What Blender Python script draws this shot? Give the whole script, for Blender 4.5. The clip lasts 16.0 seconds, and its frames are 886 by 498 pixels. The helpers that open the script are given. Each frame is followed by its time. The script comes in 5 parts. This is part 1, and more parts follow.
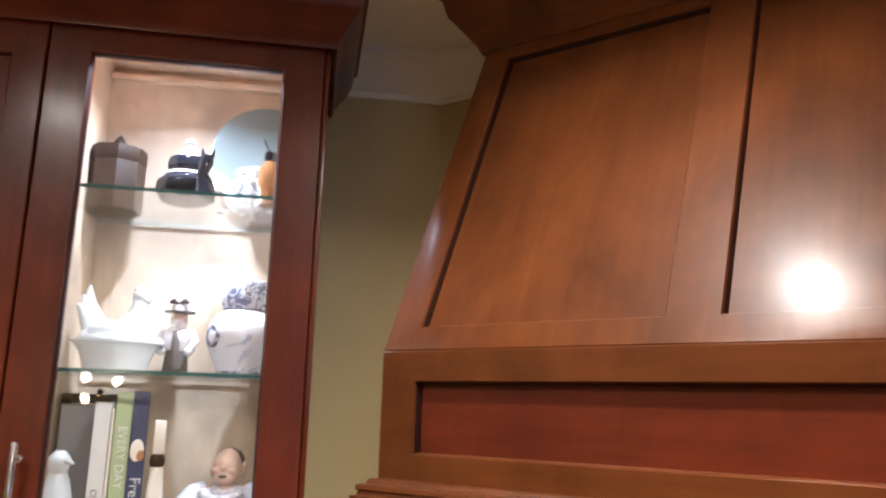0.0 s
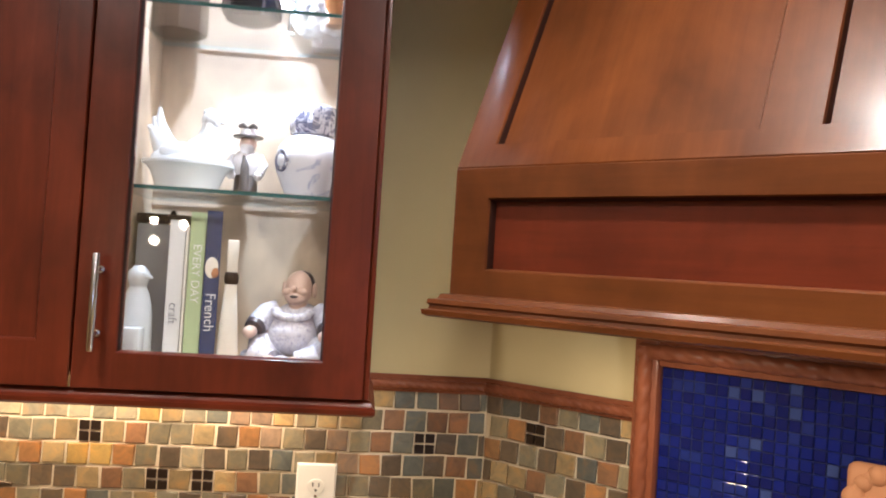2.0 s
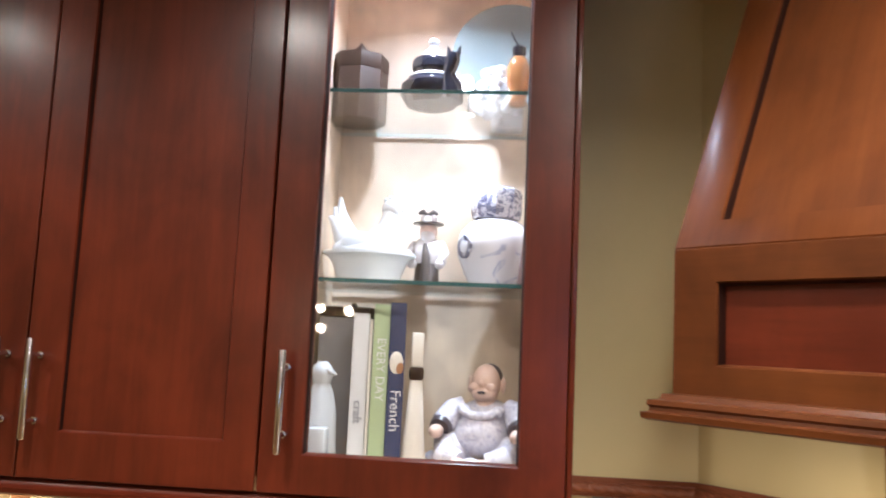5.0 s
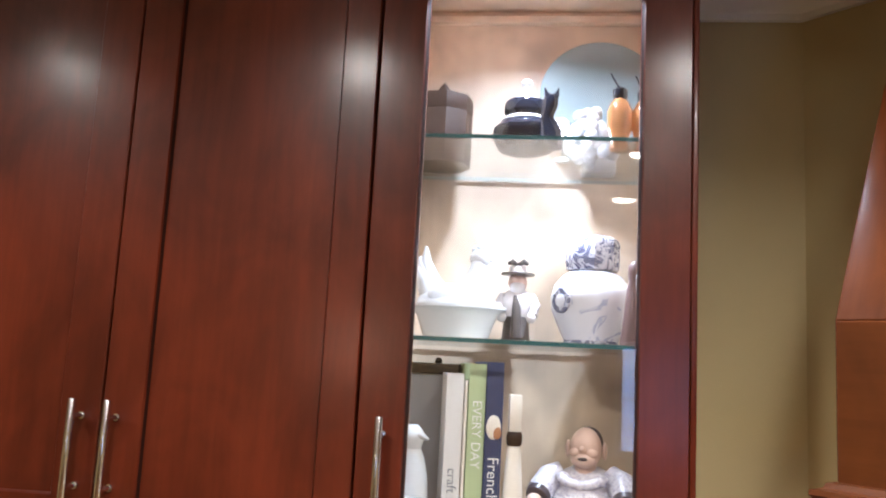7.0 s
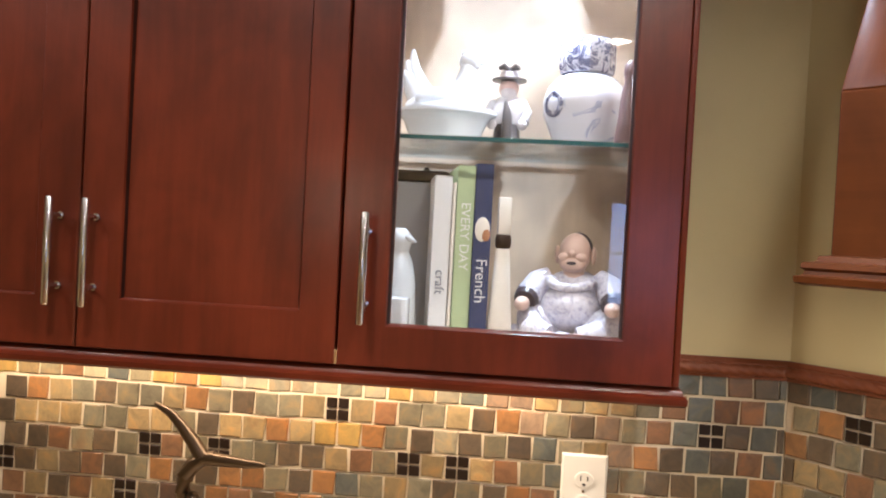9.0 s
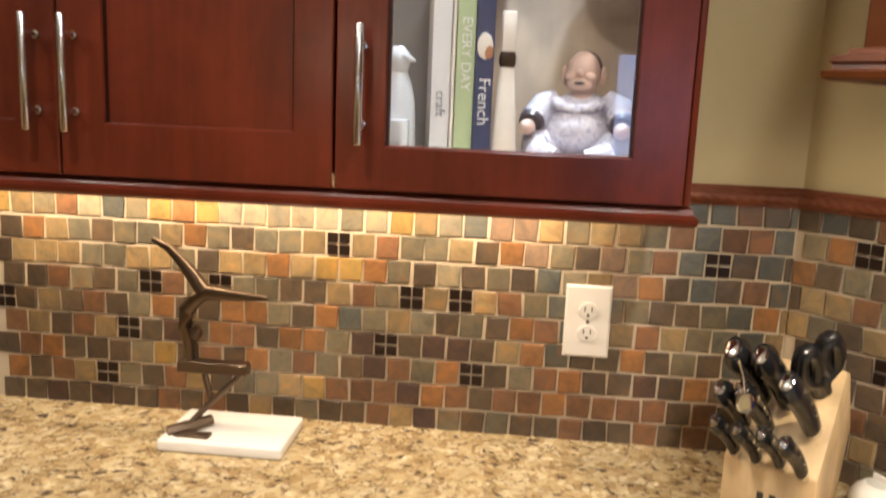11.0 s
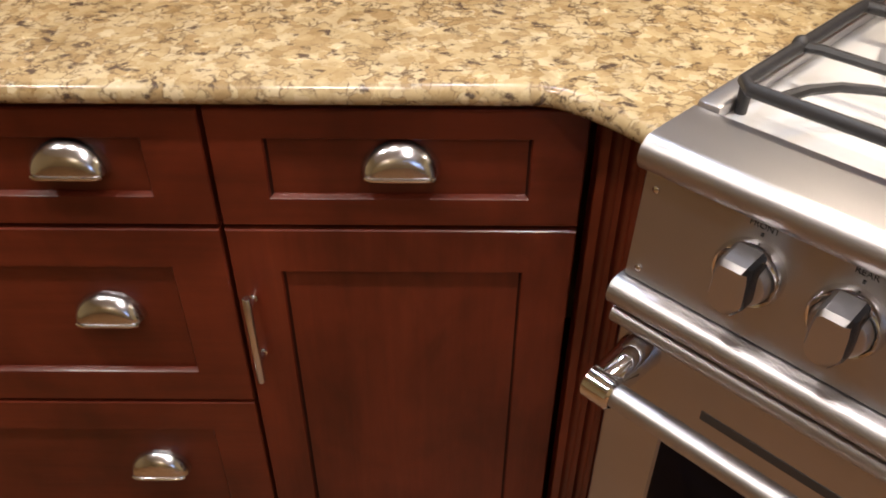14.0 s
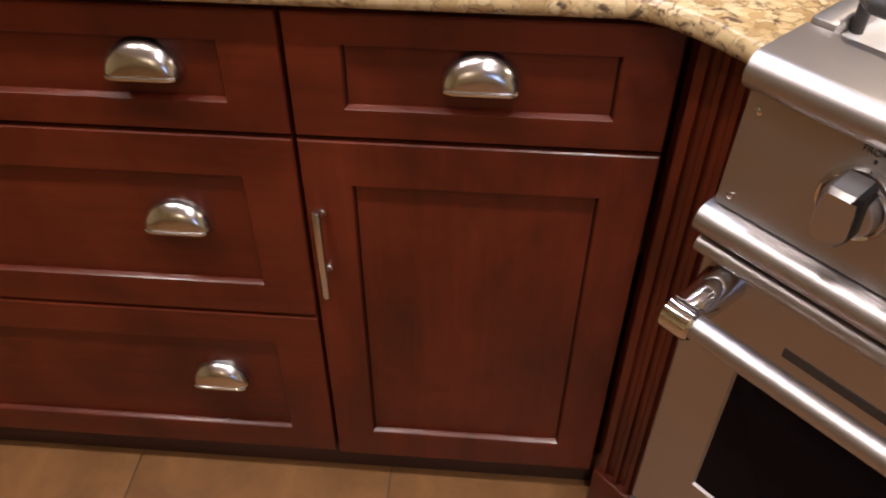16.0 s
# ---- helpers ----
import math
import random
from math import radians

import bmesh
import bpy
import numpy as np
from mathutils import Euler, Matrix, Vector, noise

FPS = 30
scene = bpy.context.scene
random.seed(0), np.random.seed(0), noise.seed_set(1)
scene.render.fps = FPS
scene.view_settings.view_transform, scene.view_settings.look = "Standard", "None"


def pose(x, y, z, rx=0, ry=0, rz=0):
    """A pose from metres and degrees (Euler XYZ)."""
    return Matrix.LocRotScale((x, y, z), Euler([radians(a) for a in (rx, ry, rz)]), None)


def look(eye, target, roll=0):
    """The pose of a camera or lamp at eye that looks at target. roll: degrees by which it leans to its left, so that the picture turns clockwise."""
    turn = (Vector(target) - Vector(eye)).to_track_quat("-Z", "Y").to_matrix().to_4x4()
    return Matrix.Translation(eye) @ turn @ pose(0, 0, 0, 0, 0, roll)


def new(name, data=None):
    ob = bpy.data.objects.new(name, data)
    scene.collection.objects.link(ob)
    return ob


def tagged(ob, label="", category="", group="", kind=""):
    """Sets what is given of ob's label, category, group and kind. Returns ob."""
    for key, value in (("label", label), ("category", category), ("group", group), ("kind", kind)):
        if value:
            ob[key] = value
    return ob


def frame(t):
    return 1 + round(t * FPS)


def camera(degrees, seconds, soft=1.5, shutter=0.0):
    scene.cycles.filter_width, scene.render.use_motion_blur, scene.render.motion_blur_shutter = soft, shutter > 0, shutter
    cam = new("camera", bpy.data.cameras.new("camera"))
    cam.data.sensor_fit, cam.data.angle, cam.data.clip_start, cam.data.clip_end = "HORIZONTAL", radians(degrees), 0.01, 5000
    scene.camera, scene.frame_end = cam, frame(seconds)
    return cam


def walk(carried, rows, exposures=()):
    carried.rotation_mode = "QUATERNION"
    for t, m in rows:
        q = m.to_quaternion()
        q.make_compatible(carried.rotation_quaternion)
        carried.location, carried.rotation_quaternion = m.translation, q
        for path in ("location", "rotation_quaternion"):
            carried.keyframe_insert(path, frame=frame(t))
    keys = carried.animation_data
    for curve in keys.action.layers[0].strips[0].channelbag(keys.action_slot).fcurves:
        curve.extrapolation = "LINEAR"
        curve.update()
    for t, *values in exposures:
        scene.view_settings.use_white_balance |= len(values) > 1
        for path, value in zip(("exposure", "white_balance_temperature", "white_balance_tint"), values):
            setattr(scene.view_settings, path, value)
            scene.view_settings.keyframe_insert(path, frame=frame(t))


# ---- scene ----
cam = camera(56.9, 16.0, 1.9, 0.4)
PATH = [
    (0, (-0.256, -1.726, 1.672), (0.049, 0.211, 2.065), 1.8),
    (0.5, (-0.262, -1.717, 1.67), (-0.026, 0.25, 1.944), 1.6),
    (1, (-0.255, -1.704, 1.625), (-0.004, 0.276, 1.757), 2.1),
    (1.5, (-0.256, -1.7, 1.62), (-0.065, 0.289, 1.704), 2.3),
    (2, (-0.275, -1.69, 1.615), (-0.082, 0.3, 1.666), 3.5),
    (2.5, (-0.3, -1.683, 1.62), (-0.127, 0.308, 1.68), 5.2),
    (3, (-0.319, -1.674, 1.625), (-0.233, 0.321, 1.734), 5.2),
    (3.5, (-0.325, -1.665, 1.63), (-0.286, 0.324, 1.843), 3.9),
    (4, (-0.337, -1.665, 1.627), (-0.356, 0.326, 1.821), 4.1),
    (4.5, (-0.35, -1.661, 1.632), (-0.419, 0.33, 1.812), 3.5),
    (5, (-0.34, -1.58, 1.63), (-0.526, 0.399, 1.858), 2.6),
    (5.2, (-0.32, -1.533, 1.649), (-0.562, 0.438, 1.887), 2.6),
    (7.5, (-0.501, -1.508, 1.684), (-0.707, 0.461, 1.967), 3.4),
    (8, (-0.488, -1.496, 1.641), (-0.664, 0.492, 1.771), 3.7),
    (10.3, (-0.473, -1.441, 1.565), (-0.68, 0.544, 1.427), 2.2),
    (10.5, (-0.476, -1.438, 1.558), (-0.671, 0.544, 1.369), 2.2),
    (11, (-0.475, -1.426, 1.52), (-0.65, 0.533, 1.158), 2.4),
    (11.5, (-0.469, -1.411, 1.484), (-0.602, 0.517, 0.97), 1.2),
    (12, (-0.454, -1.397, 1.438), (-0.518, 0.463, 0.707), 1.0),
    (12.5, (-0.45, -1.409, 1.382), (-0.483, 0.359, 0.447), 0.1),
    (13, (-0.444, -1.408, 1.351), (-0.453, 0.295, 0.303), -0.7),
    (13.5, (-0.447, -1.406, 1.324), (-0.448, 0.218, 0.157), -0.2),
    (14, (-0.448, -1.415, 1.306), (-0.449, 0.162, 0.076), 0.3),
    (14.5, (-0.45, -1.412, 1.295), (-0.47, 0.131, 0.022), 0.2),
    (15, (-0.463, -1.409, 1.265), (-0.493, 0.025, -0.129), 0.6),
    (15.5, (-0.468, -1.408, 1.274), (-0.528, 0.039, -0.106), 0.5),
    (16, (-0.482, -1.408, 1.274), (-0.587, 0.064, -0.075), 0.4),
]
EXPO = [(0, -0.10, 6050, 12), (8, -0.02, 5900, 12), (10.5, -0.12, 5950, 12), (11.5, -0.16, 6300, 10.5), (12.1, -0.26, 6300, 10.5), (13, -0.30, 6150, 13), (14.2, -0.28, 5980, 15), (16, -0.24, 6120, 20)]
walk(cam, [(t, look(e, g, r)) for t, e, g, r in PATH], EXPO)

# ---- world and light ----
world = bpy.data.worlds.new("world")
scene.world = world
world.use_nodes = True
world.node_tree.nodes["Background"].inputs[0].default_value = (0.35, 0.45, 0.6, 1)
world.node_tree.nodes["Background"].inputs[1].default_value = 0.3

CEIL = 2.44
DOWNLIGHTS = [(-0.12, -1.13), (-0.93, -1.14), (-1.73, -1.14), (-0.12, -1.94), (-0.11, -2.71)]


def area(name, m, size, power, color, shape="DISK", size_y=None, spread=180):
    la = bpy.data.lights.new(name, "AREA")
    la.shape, la.size, la.energy, la.color, la.spread = shape, size, power, color, radians(spread)
    if size_y:
        la.size_y = size_y
    ob = new(name, la)
    ob.matrix_world = m
    return ob


WARM, COOL = (1.0, 0.75, 0.49), (0.80, 0.87, 1.0)
for dx, dy in DOWNLIGHTS:
    area("downlight_beam", pose(dx, dy, CEIL - 0.012), 0.09, 10.5, (1.0, 0.90, 0.78), spread=146)
area("under_cabinet_beam", pose(-0.90, -0.105, 1.385, 28, 0, 0), 1.1, 5.0, WARM, "RECTANGLE", 0.05, 170)
area("puck_beam", pose(-0.504, -0.277, 2.345), 0.05, 6.2, COOL, spread=140)
area("shelf_lamp_beam", pose(-0.444, -0.170, 2.072), 0.02, 3.5, COOL, spread=112)
for hs in (0.45, 1.02):
    area("hood_beam", pose(hs * math.sqrt(0.5) - 0.33 * math.sqrt(0.5), -hs * math.sqrt(0.5) - 0.33 * math.sqrt(0.5), 1.549), 0.05, 3.8, (1.0, 0.82, 0.58), spread=172)


# ---- materials ----
def mat(name, color=(0.5, 0.5, 0.5), rough=0.5, metal=0.0, **kw):
    m = bpy.data.materials.new(name)
    m.use_nodes = True
    b = m.node_tree.nodes["Principled BSDF"]
    b.inputs["Base Color"].default_value = (*color, 1)
    b.inputs["Roughness"].default_value = rough
    b.inputs["Metallic"].default_value = metal
    for k, v in kw.items():
        b.inputs[k.replace("_", " ")].default_value = v
    return m, m.node_tree, b


def node(nt, kind, **inputs):
    n = nt.nodes.new(kind)
    for k, v in inputs.items():
        n.inputs[k.replace("_", " ")].default_value = v
    return n


def coords(nt, scale=(1, 1, 1), rot=(0, 0, 0)):
    tc = nt.nodes.new("ShaderNodeTexCoord")
    mp = node(nt, "ShaderNodeMapping", Scale=scale, Rotation=rot)
    nt.links.new(tc.outputs["Object"], mp.inputs[0])
    return mp.outputs[0]


def noise_tex(nt, vec, scale, detail=4, rough=0.55, dist=0.0):
    n = node(nt, "ShaderNodeTexNoise", Scale=scale, Detail=detail, Roughness=rough, Distortion=dist)
    nt.links.new(vec, n.inputs["Vector"])
    return n.outputs["Fac"]


def ramp(nt, fac, stops, mode="LINEAR"):
    r = nt.nodes.new("ShaderNodeValToRGB")
    r.color_ramp.interpolation = mode
    el = r.color_ramp.elements
    while len(el) < len(stops):
        el.new(0.5)
    for e, (p, c) in zip(el, stops):
        e.position, e.color = p, (*c, 1) if len(c) == 3 else c
    nt.links.new(fac, r.inputs[0])
    return r.outputs[0]


def mix(nt, fac, a, b, mode="MIX"):
    m = nt.nodes.new("ShaderNodeMix")
    m.data_type, m.blend_type = "RGBA", mode
    for sock, v in ((m.inputs[0], fac), (m.inputs[6], a), (m.inputs[7], b)):
        if isinstance(v, (int, float)):
            sock.default_value = v
        elif isinstance(v, tuple):
            sock.default_value = (*v, 1)
        else:
            nt.links.new(v, sock)
    return m.outputs[2]


def bump(nt, b, height, strength=0.2, dist=0.002):
    n = node(nt, "ShaderNodeBump", Strength=strength, Distance=dist)
    nt.links.new(height, n.inputs["Height"])
    nt.links.new(n.outputs[0], b.inputs["Normal"])


def grey(v):
    return (v, v, v)


def wood(name, dark, mid, light, axis="z", rough=0.38, coat=0.40, spec=0.2, grainy=0.22):
    m, nt, b = mat(name, mid, rough)
    sc = {"z": (14, 14, 1.1), "x": (1.1, 14, 14), "y": (14, 1.1, 14)}[axis]
    v = coords(nt, sc)
    grain = noise_tex(nt, v, 3.0, 6, 0.6, 0.4)
    blotch = noise_tex(nt, coords(nt, (1, 1, 0.7)), 6.5, 4, 0.55, 0.4)
    c = ramp(nt, grain, [(0.0, dark), (0.5, mid), (1.0, light)])
    c2 = ramp(nt, blotch, [(0.30, (0.50, 0.46, 0.46)), (0.70, (1.36, 1.33, 1.30))])
    c = mix(nt, 0.85, c, c2, "MULTIPLY")
    figure = noise_tex(nt, coords(nt, tuple(a * 2.6 for a in sc)), 3.0, 5, 0.7, 0.2)
    nt.links.new(mix(nt, grainy, c, ramp(nt, figure, [(0.34, grey(0.72)), (0.56, grey(1.06))]), "MULTIPLY"), b.inputs["Base Color"])
    fine = noise_tex(nt, coords(nt, tuple(a * 9 for a in sc)), 3.0, 3, 0.6)
    nt.links.new(ramp(nt, fine, [(0.3, grey(rough - 0.06)), (0.7, grey(rough + 0.08))]), b.inputs["Roughness"])
    bump(nt, b, fine, 0.06, 0.001)
    b.inputs["Specular IOR Level"].default_value = spec
    b.inputs["Coat Weight"].default_value = coat
    b.inputs["Coat Roughness"].default_value = 0.20
    return m


CHERRY = wood("cherry_wood", (0.060, 0.0088, 0.0032), (0.102, 0.0165, 0.0057), (0.138, 0.0255, 0.0090))
CHERRY_X = wood("cherry_wood_level", (0.060, 0.0088, 0.0032), (0.102, 0.0165, 0.0057), (0.138, 0.0255, 0.0090), "x")
HOODWOOD = wood("hood_wood", (0.074, 0.0190, 0.0045), (0.108, 0.0310, 0.0072), (0.142, 0.0440, 0.0108), "z", 0.40, 0.14, 0.18)
HOODWOOD_X = wood("hood_wood_level", (0.074, 0.0190, 0.0045), (0.108, 0.0310, 0.0072), (0.142, 0.0440, 0.0108), "x", 0.40, 0.14, 0.18)
CARVED = wood("carved_wood", (0.120, 0.034, 0.015), (0.190, 0.060, 0.028), (0.25, 0.088, 0.045), "z", 0.42, 0.1)
BLOCKWOOD = wood("block_wood", (0.58, 0.42, 0.22), (0.66, 0.50, 0.28), (0.72, 0.56, 0.34), "z", 0.5, 0.05, 0.3, 0.1)
MAPLE = wood("maple_interior", (0.66, 0.54, 0.41), (0.71, 0.59, 0.46), (0.75, 0.64, 0.51), "z", 0.5, 0.05, 0.3, 0.12)


# dark finish that also paints shade into the panel recess edges
GLAZE_SHADE = wood("glaze_shade_wood", (0.010, 0.0025, 0.0015), (0.018, 0.004, 0.002), (0.026, 0.006, 0.003), "z", 0.55, 0.0)


def painted(name, color, rough=0.6, scale=120.0, strength=0.12, spread=0.06):
    m, nt, b = mat(name, color, rough)
    v = coords(nt)
    big = noise_tex(nt, v, 3.0, 4)
    lo, hi = tuple(c * (1 - spread) for c in color), tuple(min(1, c * (1 + spread)) for c in color)
    nt.links.new(ramp(nt, big, [(0.3, lo), (0.7, hi)]), b.inputs["Base Color"])
    bump(nt, b, noise_tex(nt, v, scale, 3), strength, 0.001)
    return m


WALLPAINT = painted("khaki_wall_paint", (0.54, 0.445, 0.235), 0.55, 160, 0.2)
WHITEPAINT = painted("white_trim_paint", (0.80, 0.78, 0.74), 0.4, 60, 0.05, 0.03)
CEILPAINT = painted("ceiling_paint", (0.86, 0.85, 0.82), 0.8, 140, 0.2, 0.03)
GROUT = painted("tile_grout", (0.58, 0.49, 0.36), 0.9, 220, 0.5, 0.15)
FLOORGROUT = painted("floor_grout", (0.15, 0.08, 0.036), 0.9, 220, 0.5, 0.15)
NAVYGROUT = painted("navy_grout", (0.008, 0.014, 0.085), 0.7, 220, 0.3, 0.15)


def slate(name, color):
    """Cleft slate of one hue; each tile differs a little in tone."""
    m, nt, b = mat(name, color, 0.5)
    oi = nt.nodes.new("ShaderNodeObjectInfo")
    tone = ramp(nt, oi.outputs["Random"], [(0.0, (0.74, 0.74, 0.74)), (0.35, (1.0, 0.97, 0.92)), (0.7, (1.08, 1.10, 1.10)), (1.0, (1.32, 1.24, 1.10))])
    base = mix(nt, 1.0, color, tone, "MULTIPLY")
    off = nt.nodes.new("ShaderNodeVectorMath")
    off.operation = "ADD"
    nt.links.new(coords(nt), off.inputs[0])
    nt.links.new(oi.outputs["Location"], off.inputs[1])
    cloud = noise_tex(nt, off.outputs[0], 34, 6, 0.62, 0.8)
    tint = ramp(nt, cloud, [(0.26, (0.58, 0.58, 0.58)), (0.5, (1, 1, 1)), (0.74, (1.55, 1.26, 0.90))])
    c = mix(nt, 0.9, base, tint, "MULTIPLY")
    rust = noise_tex(nt, off.outputs[0], 15, 4, 0.6, 0.6)
    nt.links.new(mix(nt, ramp(nt, rust, [(0.58, grey(0)), (0.70, grey(0.5))]), c, (0.20, 0.105, 0.045)), b.inputs["Base Color"])
    fine = noise_tex(nt, off.outputs[0], 130, 5, 0.65)
    nt.links.new(ramp(nt, fine, [(0.3, grey(0.30)), (0.7, grey(0.56))]), b.inputs["Roughness"])
    bump(nt, b, cloud, 0.6, 0.002)
    return m


# grey-green, blue-grey, dark, tan, gold, orange, red-brown, pink-brown, pale, near-black
SLATES = {"G": slate("slate_green", (0.162, 0.140, 0.094)), "B": slate("slate_blue", (0.092, 0.096, 0.086)), "D": slate("slate_dark", (0.092, 0.067, 0.045)),
          "T": slate("slate_tan", (0.255, 0.185, 0.095)), "Y": slate("slate_gold", (0.33, 0.215, 0.068)), "O": slate("slate_orange", (0.245, 0.120, 0.046)),
          "R": slate("slate_red_brown", (0.165, 0.086, 0.046)), "P": slate("slate_pink_brown", (0.225, 0.155, 0.108)), "C": slate("slate_pale", (0.27, 0.235, 0.165)),
          "K": slate("slate_near_black", (0.070, 0.042, 0.033))}
DECO = mat("dark_metal_inset", (0.035, 0.022, 0.016), 0.3, 0.6)[0]


def blue_glass():
    m, nt, b = mat("cobalt_glass_tile", (0.01, 0.02, 0.2), 0.12)
    oi = nt.nodes.new("ShaderNodeObjectInfo")
    geo = nt.nodes.new("ShaderNodeNewGeometry")
    add = nt.nodes.new("ShaderNodeMath")
    add.operation = "ADD"
    nt.links.new(oi.outputs["Random"], add.inputs[0])
    nt.links.new(geo.outputs["Random Per Island"], add.inputs[1])
    fr = nt.nodes.new("ShaderNodeMath")
    fr.operation = "FRACT"
    nt.links.new(add.outputs[0], fr.inputs[0])
    nt.links.new(ramp(nt, fr.outputs[0], [(0, (0.002, 0.006, 0.085)), (0.3, (0.003, 0.009, 0.115)), (0.6, (0.004, 0.011, 0.140)), (0.85, (0.010, 0.020, 0.140)), (0.95, (0.03, 0.05, 0.17))], "CONSTANT"), b.inputs["Base Color"])
    bump(nt, b, noise_tex(nt, coords(nt), 60, 3), 0.25, 0.002)
    return m


COBALT = blue_glass()


def granite():
    m, nt, b = mat("gold_granite", (0.5, 0.4, 0.25), 0.2)
    v = coords(nt)
    wob = node(nt, "ShaderNodeTexNoise", Scale=70.0, Detail=3.0)
    nt.links.new(v, wob.inputs["Vector"])
    sc = nt.nodes.new("ShaderNodeVectorMath")
    sc.operation = "MULTIPLY_ADD"
    sc.inputs[1].default_value, sc.inputs[2].default_value = (0.026, 0.026, 0.026), (-0.013, -0.013, -0.013)
    nt.links.new(wob.outputs["Color"], sc.inputs[0])
    ad = nt.nodes.new("ShaderNodeVectorMath")
    nt.links.new(v, ad.inputs[0])
    nt.links.new(sc.outputs[0], ad.inputs[1])
    vo = node(nt, "ShaderNodeTexVoronoi", Scale=66.0, Randomness=1.0)
    ve = node(nt, "ShaderNodeTexVoronoi", Scale=66.0, Randomness=1.0)
    ve.feature = "DISTANCE_TO_EDGE"
    for n in (vo, ve):
        nt.links.new(ad.outputs[0], n.inputs["Vector"])
    cell = ramp(nt, vo.outputs["Color"], [(0.15, (0.34, 0.24, 0.115)), (0.38, (0.44, 0.335, 0.175)), (0.6, (0.50, 0.40, 0.225)), (0.85, (0.57, 0.475, 0.30))])
    cloud = noise_tex(nt, v, 22, 5, 0.6, 0.8)
    c = mix(nt, 0.75, cell, ramp(nt, cloud, [(0.30, (0.62, 0.54, 0.42)), (0.5, (0.96, 0.94, 0.90)), (0.70, (1.18, 1.16, 1.12))]), "MULTIPLY")
    patch = noise_tex(nt, v, 34, 4, 0.6, 0.5)
    edge = ramp(nt, ve.outputs["Distance"], [(0.03, grey(1)), (0.13, grey(0))])
    gate = ramp(nt, patch, [(0.46, grey(0)), (0.61, grey(0.82))])
    c = mix(nt, mix(nt, 1.0, edge, gate, "MULTIPLY"), c, (0.105, 0.066, 0.037))
    spots = noise_tex(nt, coords(nt, (1, 1.2, 1)), 46, 5, 0.6, 0.5)
    c = mix(nt, ramp(nt, spots, [(0.35, grey(0.95)), (0.43, grey(0))]), c, (0.070, 0.046, 0.033))
    nt.links.new(ramp(nt, cloud, [(0.3, grey(0.16)), (0.7, grey(0.30))]), b.inputs["Roughness"])
    nt.links.new(c, b.inputs["Base Color"])
    return m


GRANITE = granite()


def brushed(name, color, rough, axis, metal=1.0):
    m, nt, b = mat(name, color, rough, metal)
    sc = {"x": (0.6, 30, 30), "z": (30, 30, 0.6)}[axis]
    f = noise_tex(nt, coords(nt, sc), 3.0, 2, 0.5)
    nt.links.new(ramp(nt, f, [(0.3, grey(rough - 0.004)), (0.7, grey(rough + 0.006))]), b.inputs["Roughness"])
    lines = noise_tex(nt, coords(nt, tuple(0.0 if a < 1 else 700.0 for a in sc)), 1.0, 1, 0.5)
    bump(nt, b, lines, 0.10, 0.0006)
    big = noise_tex(nt, coords(nt), 6, 3)
    nt.links.new(ramp(nt, big, [(0.3, tuple(c * 0.92 for c in color)), (0.7, color)]), b.inputs["Base Color"])
    return m


STEEL = brushed("brushed_steel", (0.47, 0.455, 0.45), 0.40, "x")
NICKEL = brushed("brushed_nickel", (0.72, 0.72, 0.73), 0.19, "z")
PANTOP = brushed("bright_cooktop_steel", (0.84, 0.83, 0.81), 0.3, "x", 0.25)
CHROME = mat("polished_chrome", (0.75, 0.75, 0.76), 0.07, 1.0)[0]
IRON = painted("cast_iron", (0.025, 0.024, 0.024), 0.5, 260, 0.4, 0.2)
BLACK = painted("black_plastic", (0.012, 0.012, 0.013), 0.22, 90, 0.03, 0.1)
OVENGLASS = mat("oven_glass", (0.002, 0.002, 0.005), 0.06, Specular_IOR_Level=0.07)[0]
WHITEPLASTIC = painted("white_plastic", (0.82, 0.80, 0.76), 0.35, 80, 0.02, 0.02)
SLOT = mat("dark_slot", (0.03, 0.028, 0.025), 0.5)[0]
MARBLE = painted("white_marble", (0.80, 0.77, 0.70), 0.25, 30, 0.02, 0.08)
BRONZE = painted("dark_bronze", (0.13, 0.092, 0.062), 0.32, 90, 0.2, 0.35)
BRONZE.node_tree.nodes["Principled BSDF"].inputs["Metallic"].default_value = 0.85
TERRACOTTA = painted("terracotta", (0.42, 0.19, 0.09), 0.7, 60, 0.4, 0.25)
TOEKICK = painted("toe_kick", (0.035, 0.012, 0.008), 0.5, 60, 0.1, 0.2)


def glass(name, color=(1, 1, 1), rough=0.0, ior=1.45):
    m, nt, b = mat(name, color, rough)
    b.inputs["Transmission Weight"].default_value = 1.0
    b.inputs["IOR"].default_value = ior
    return m


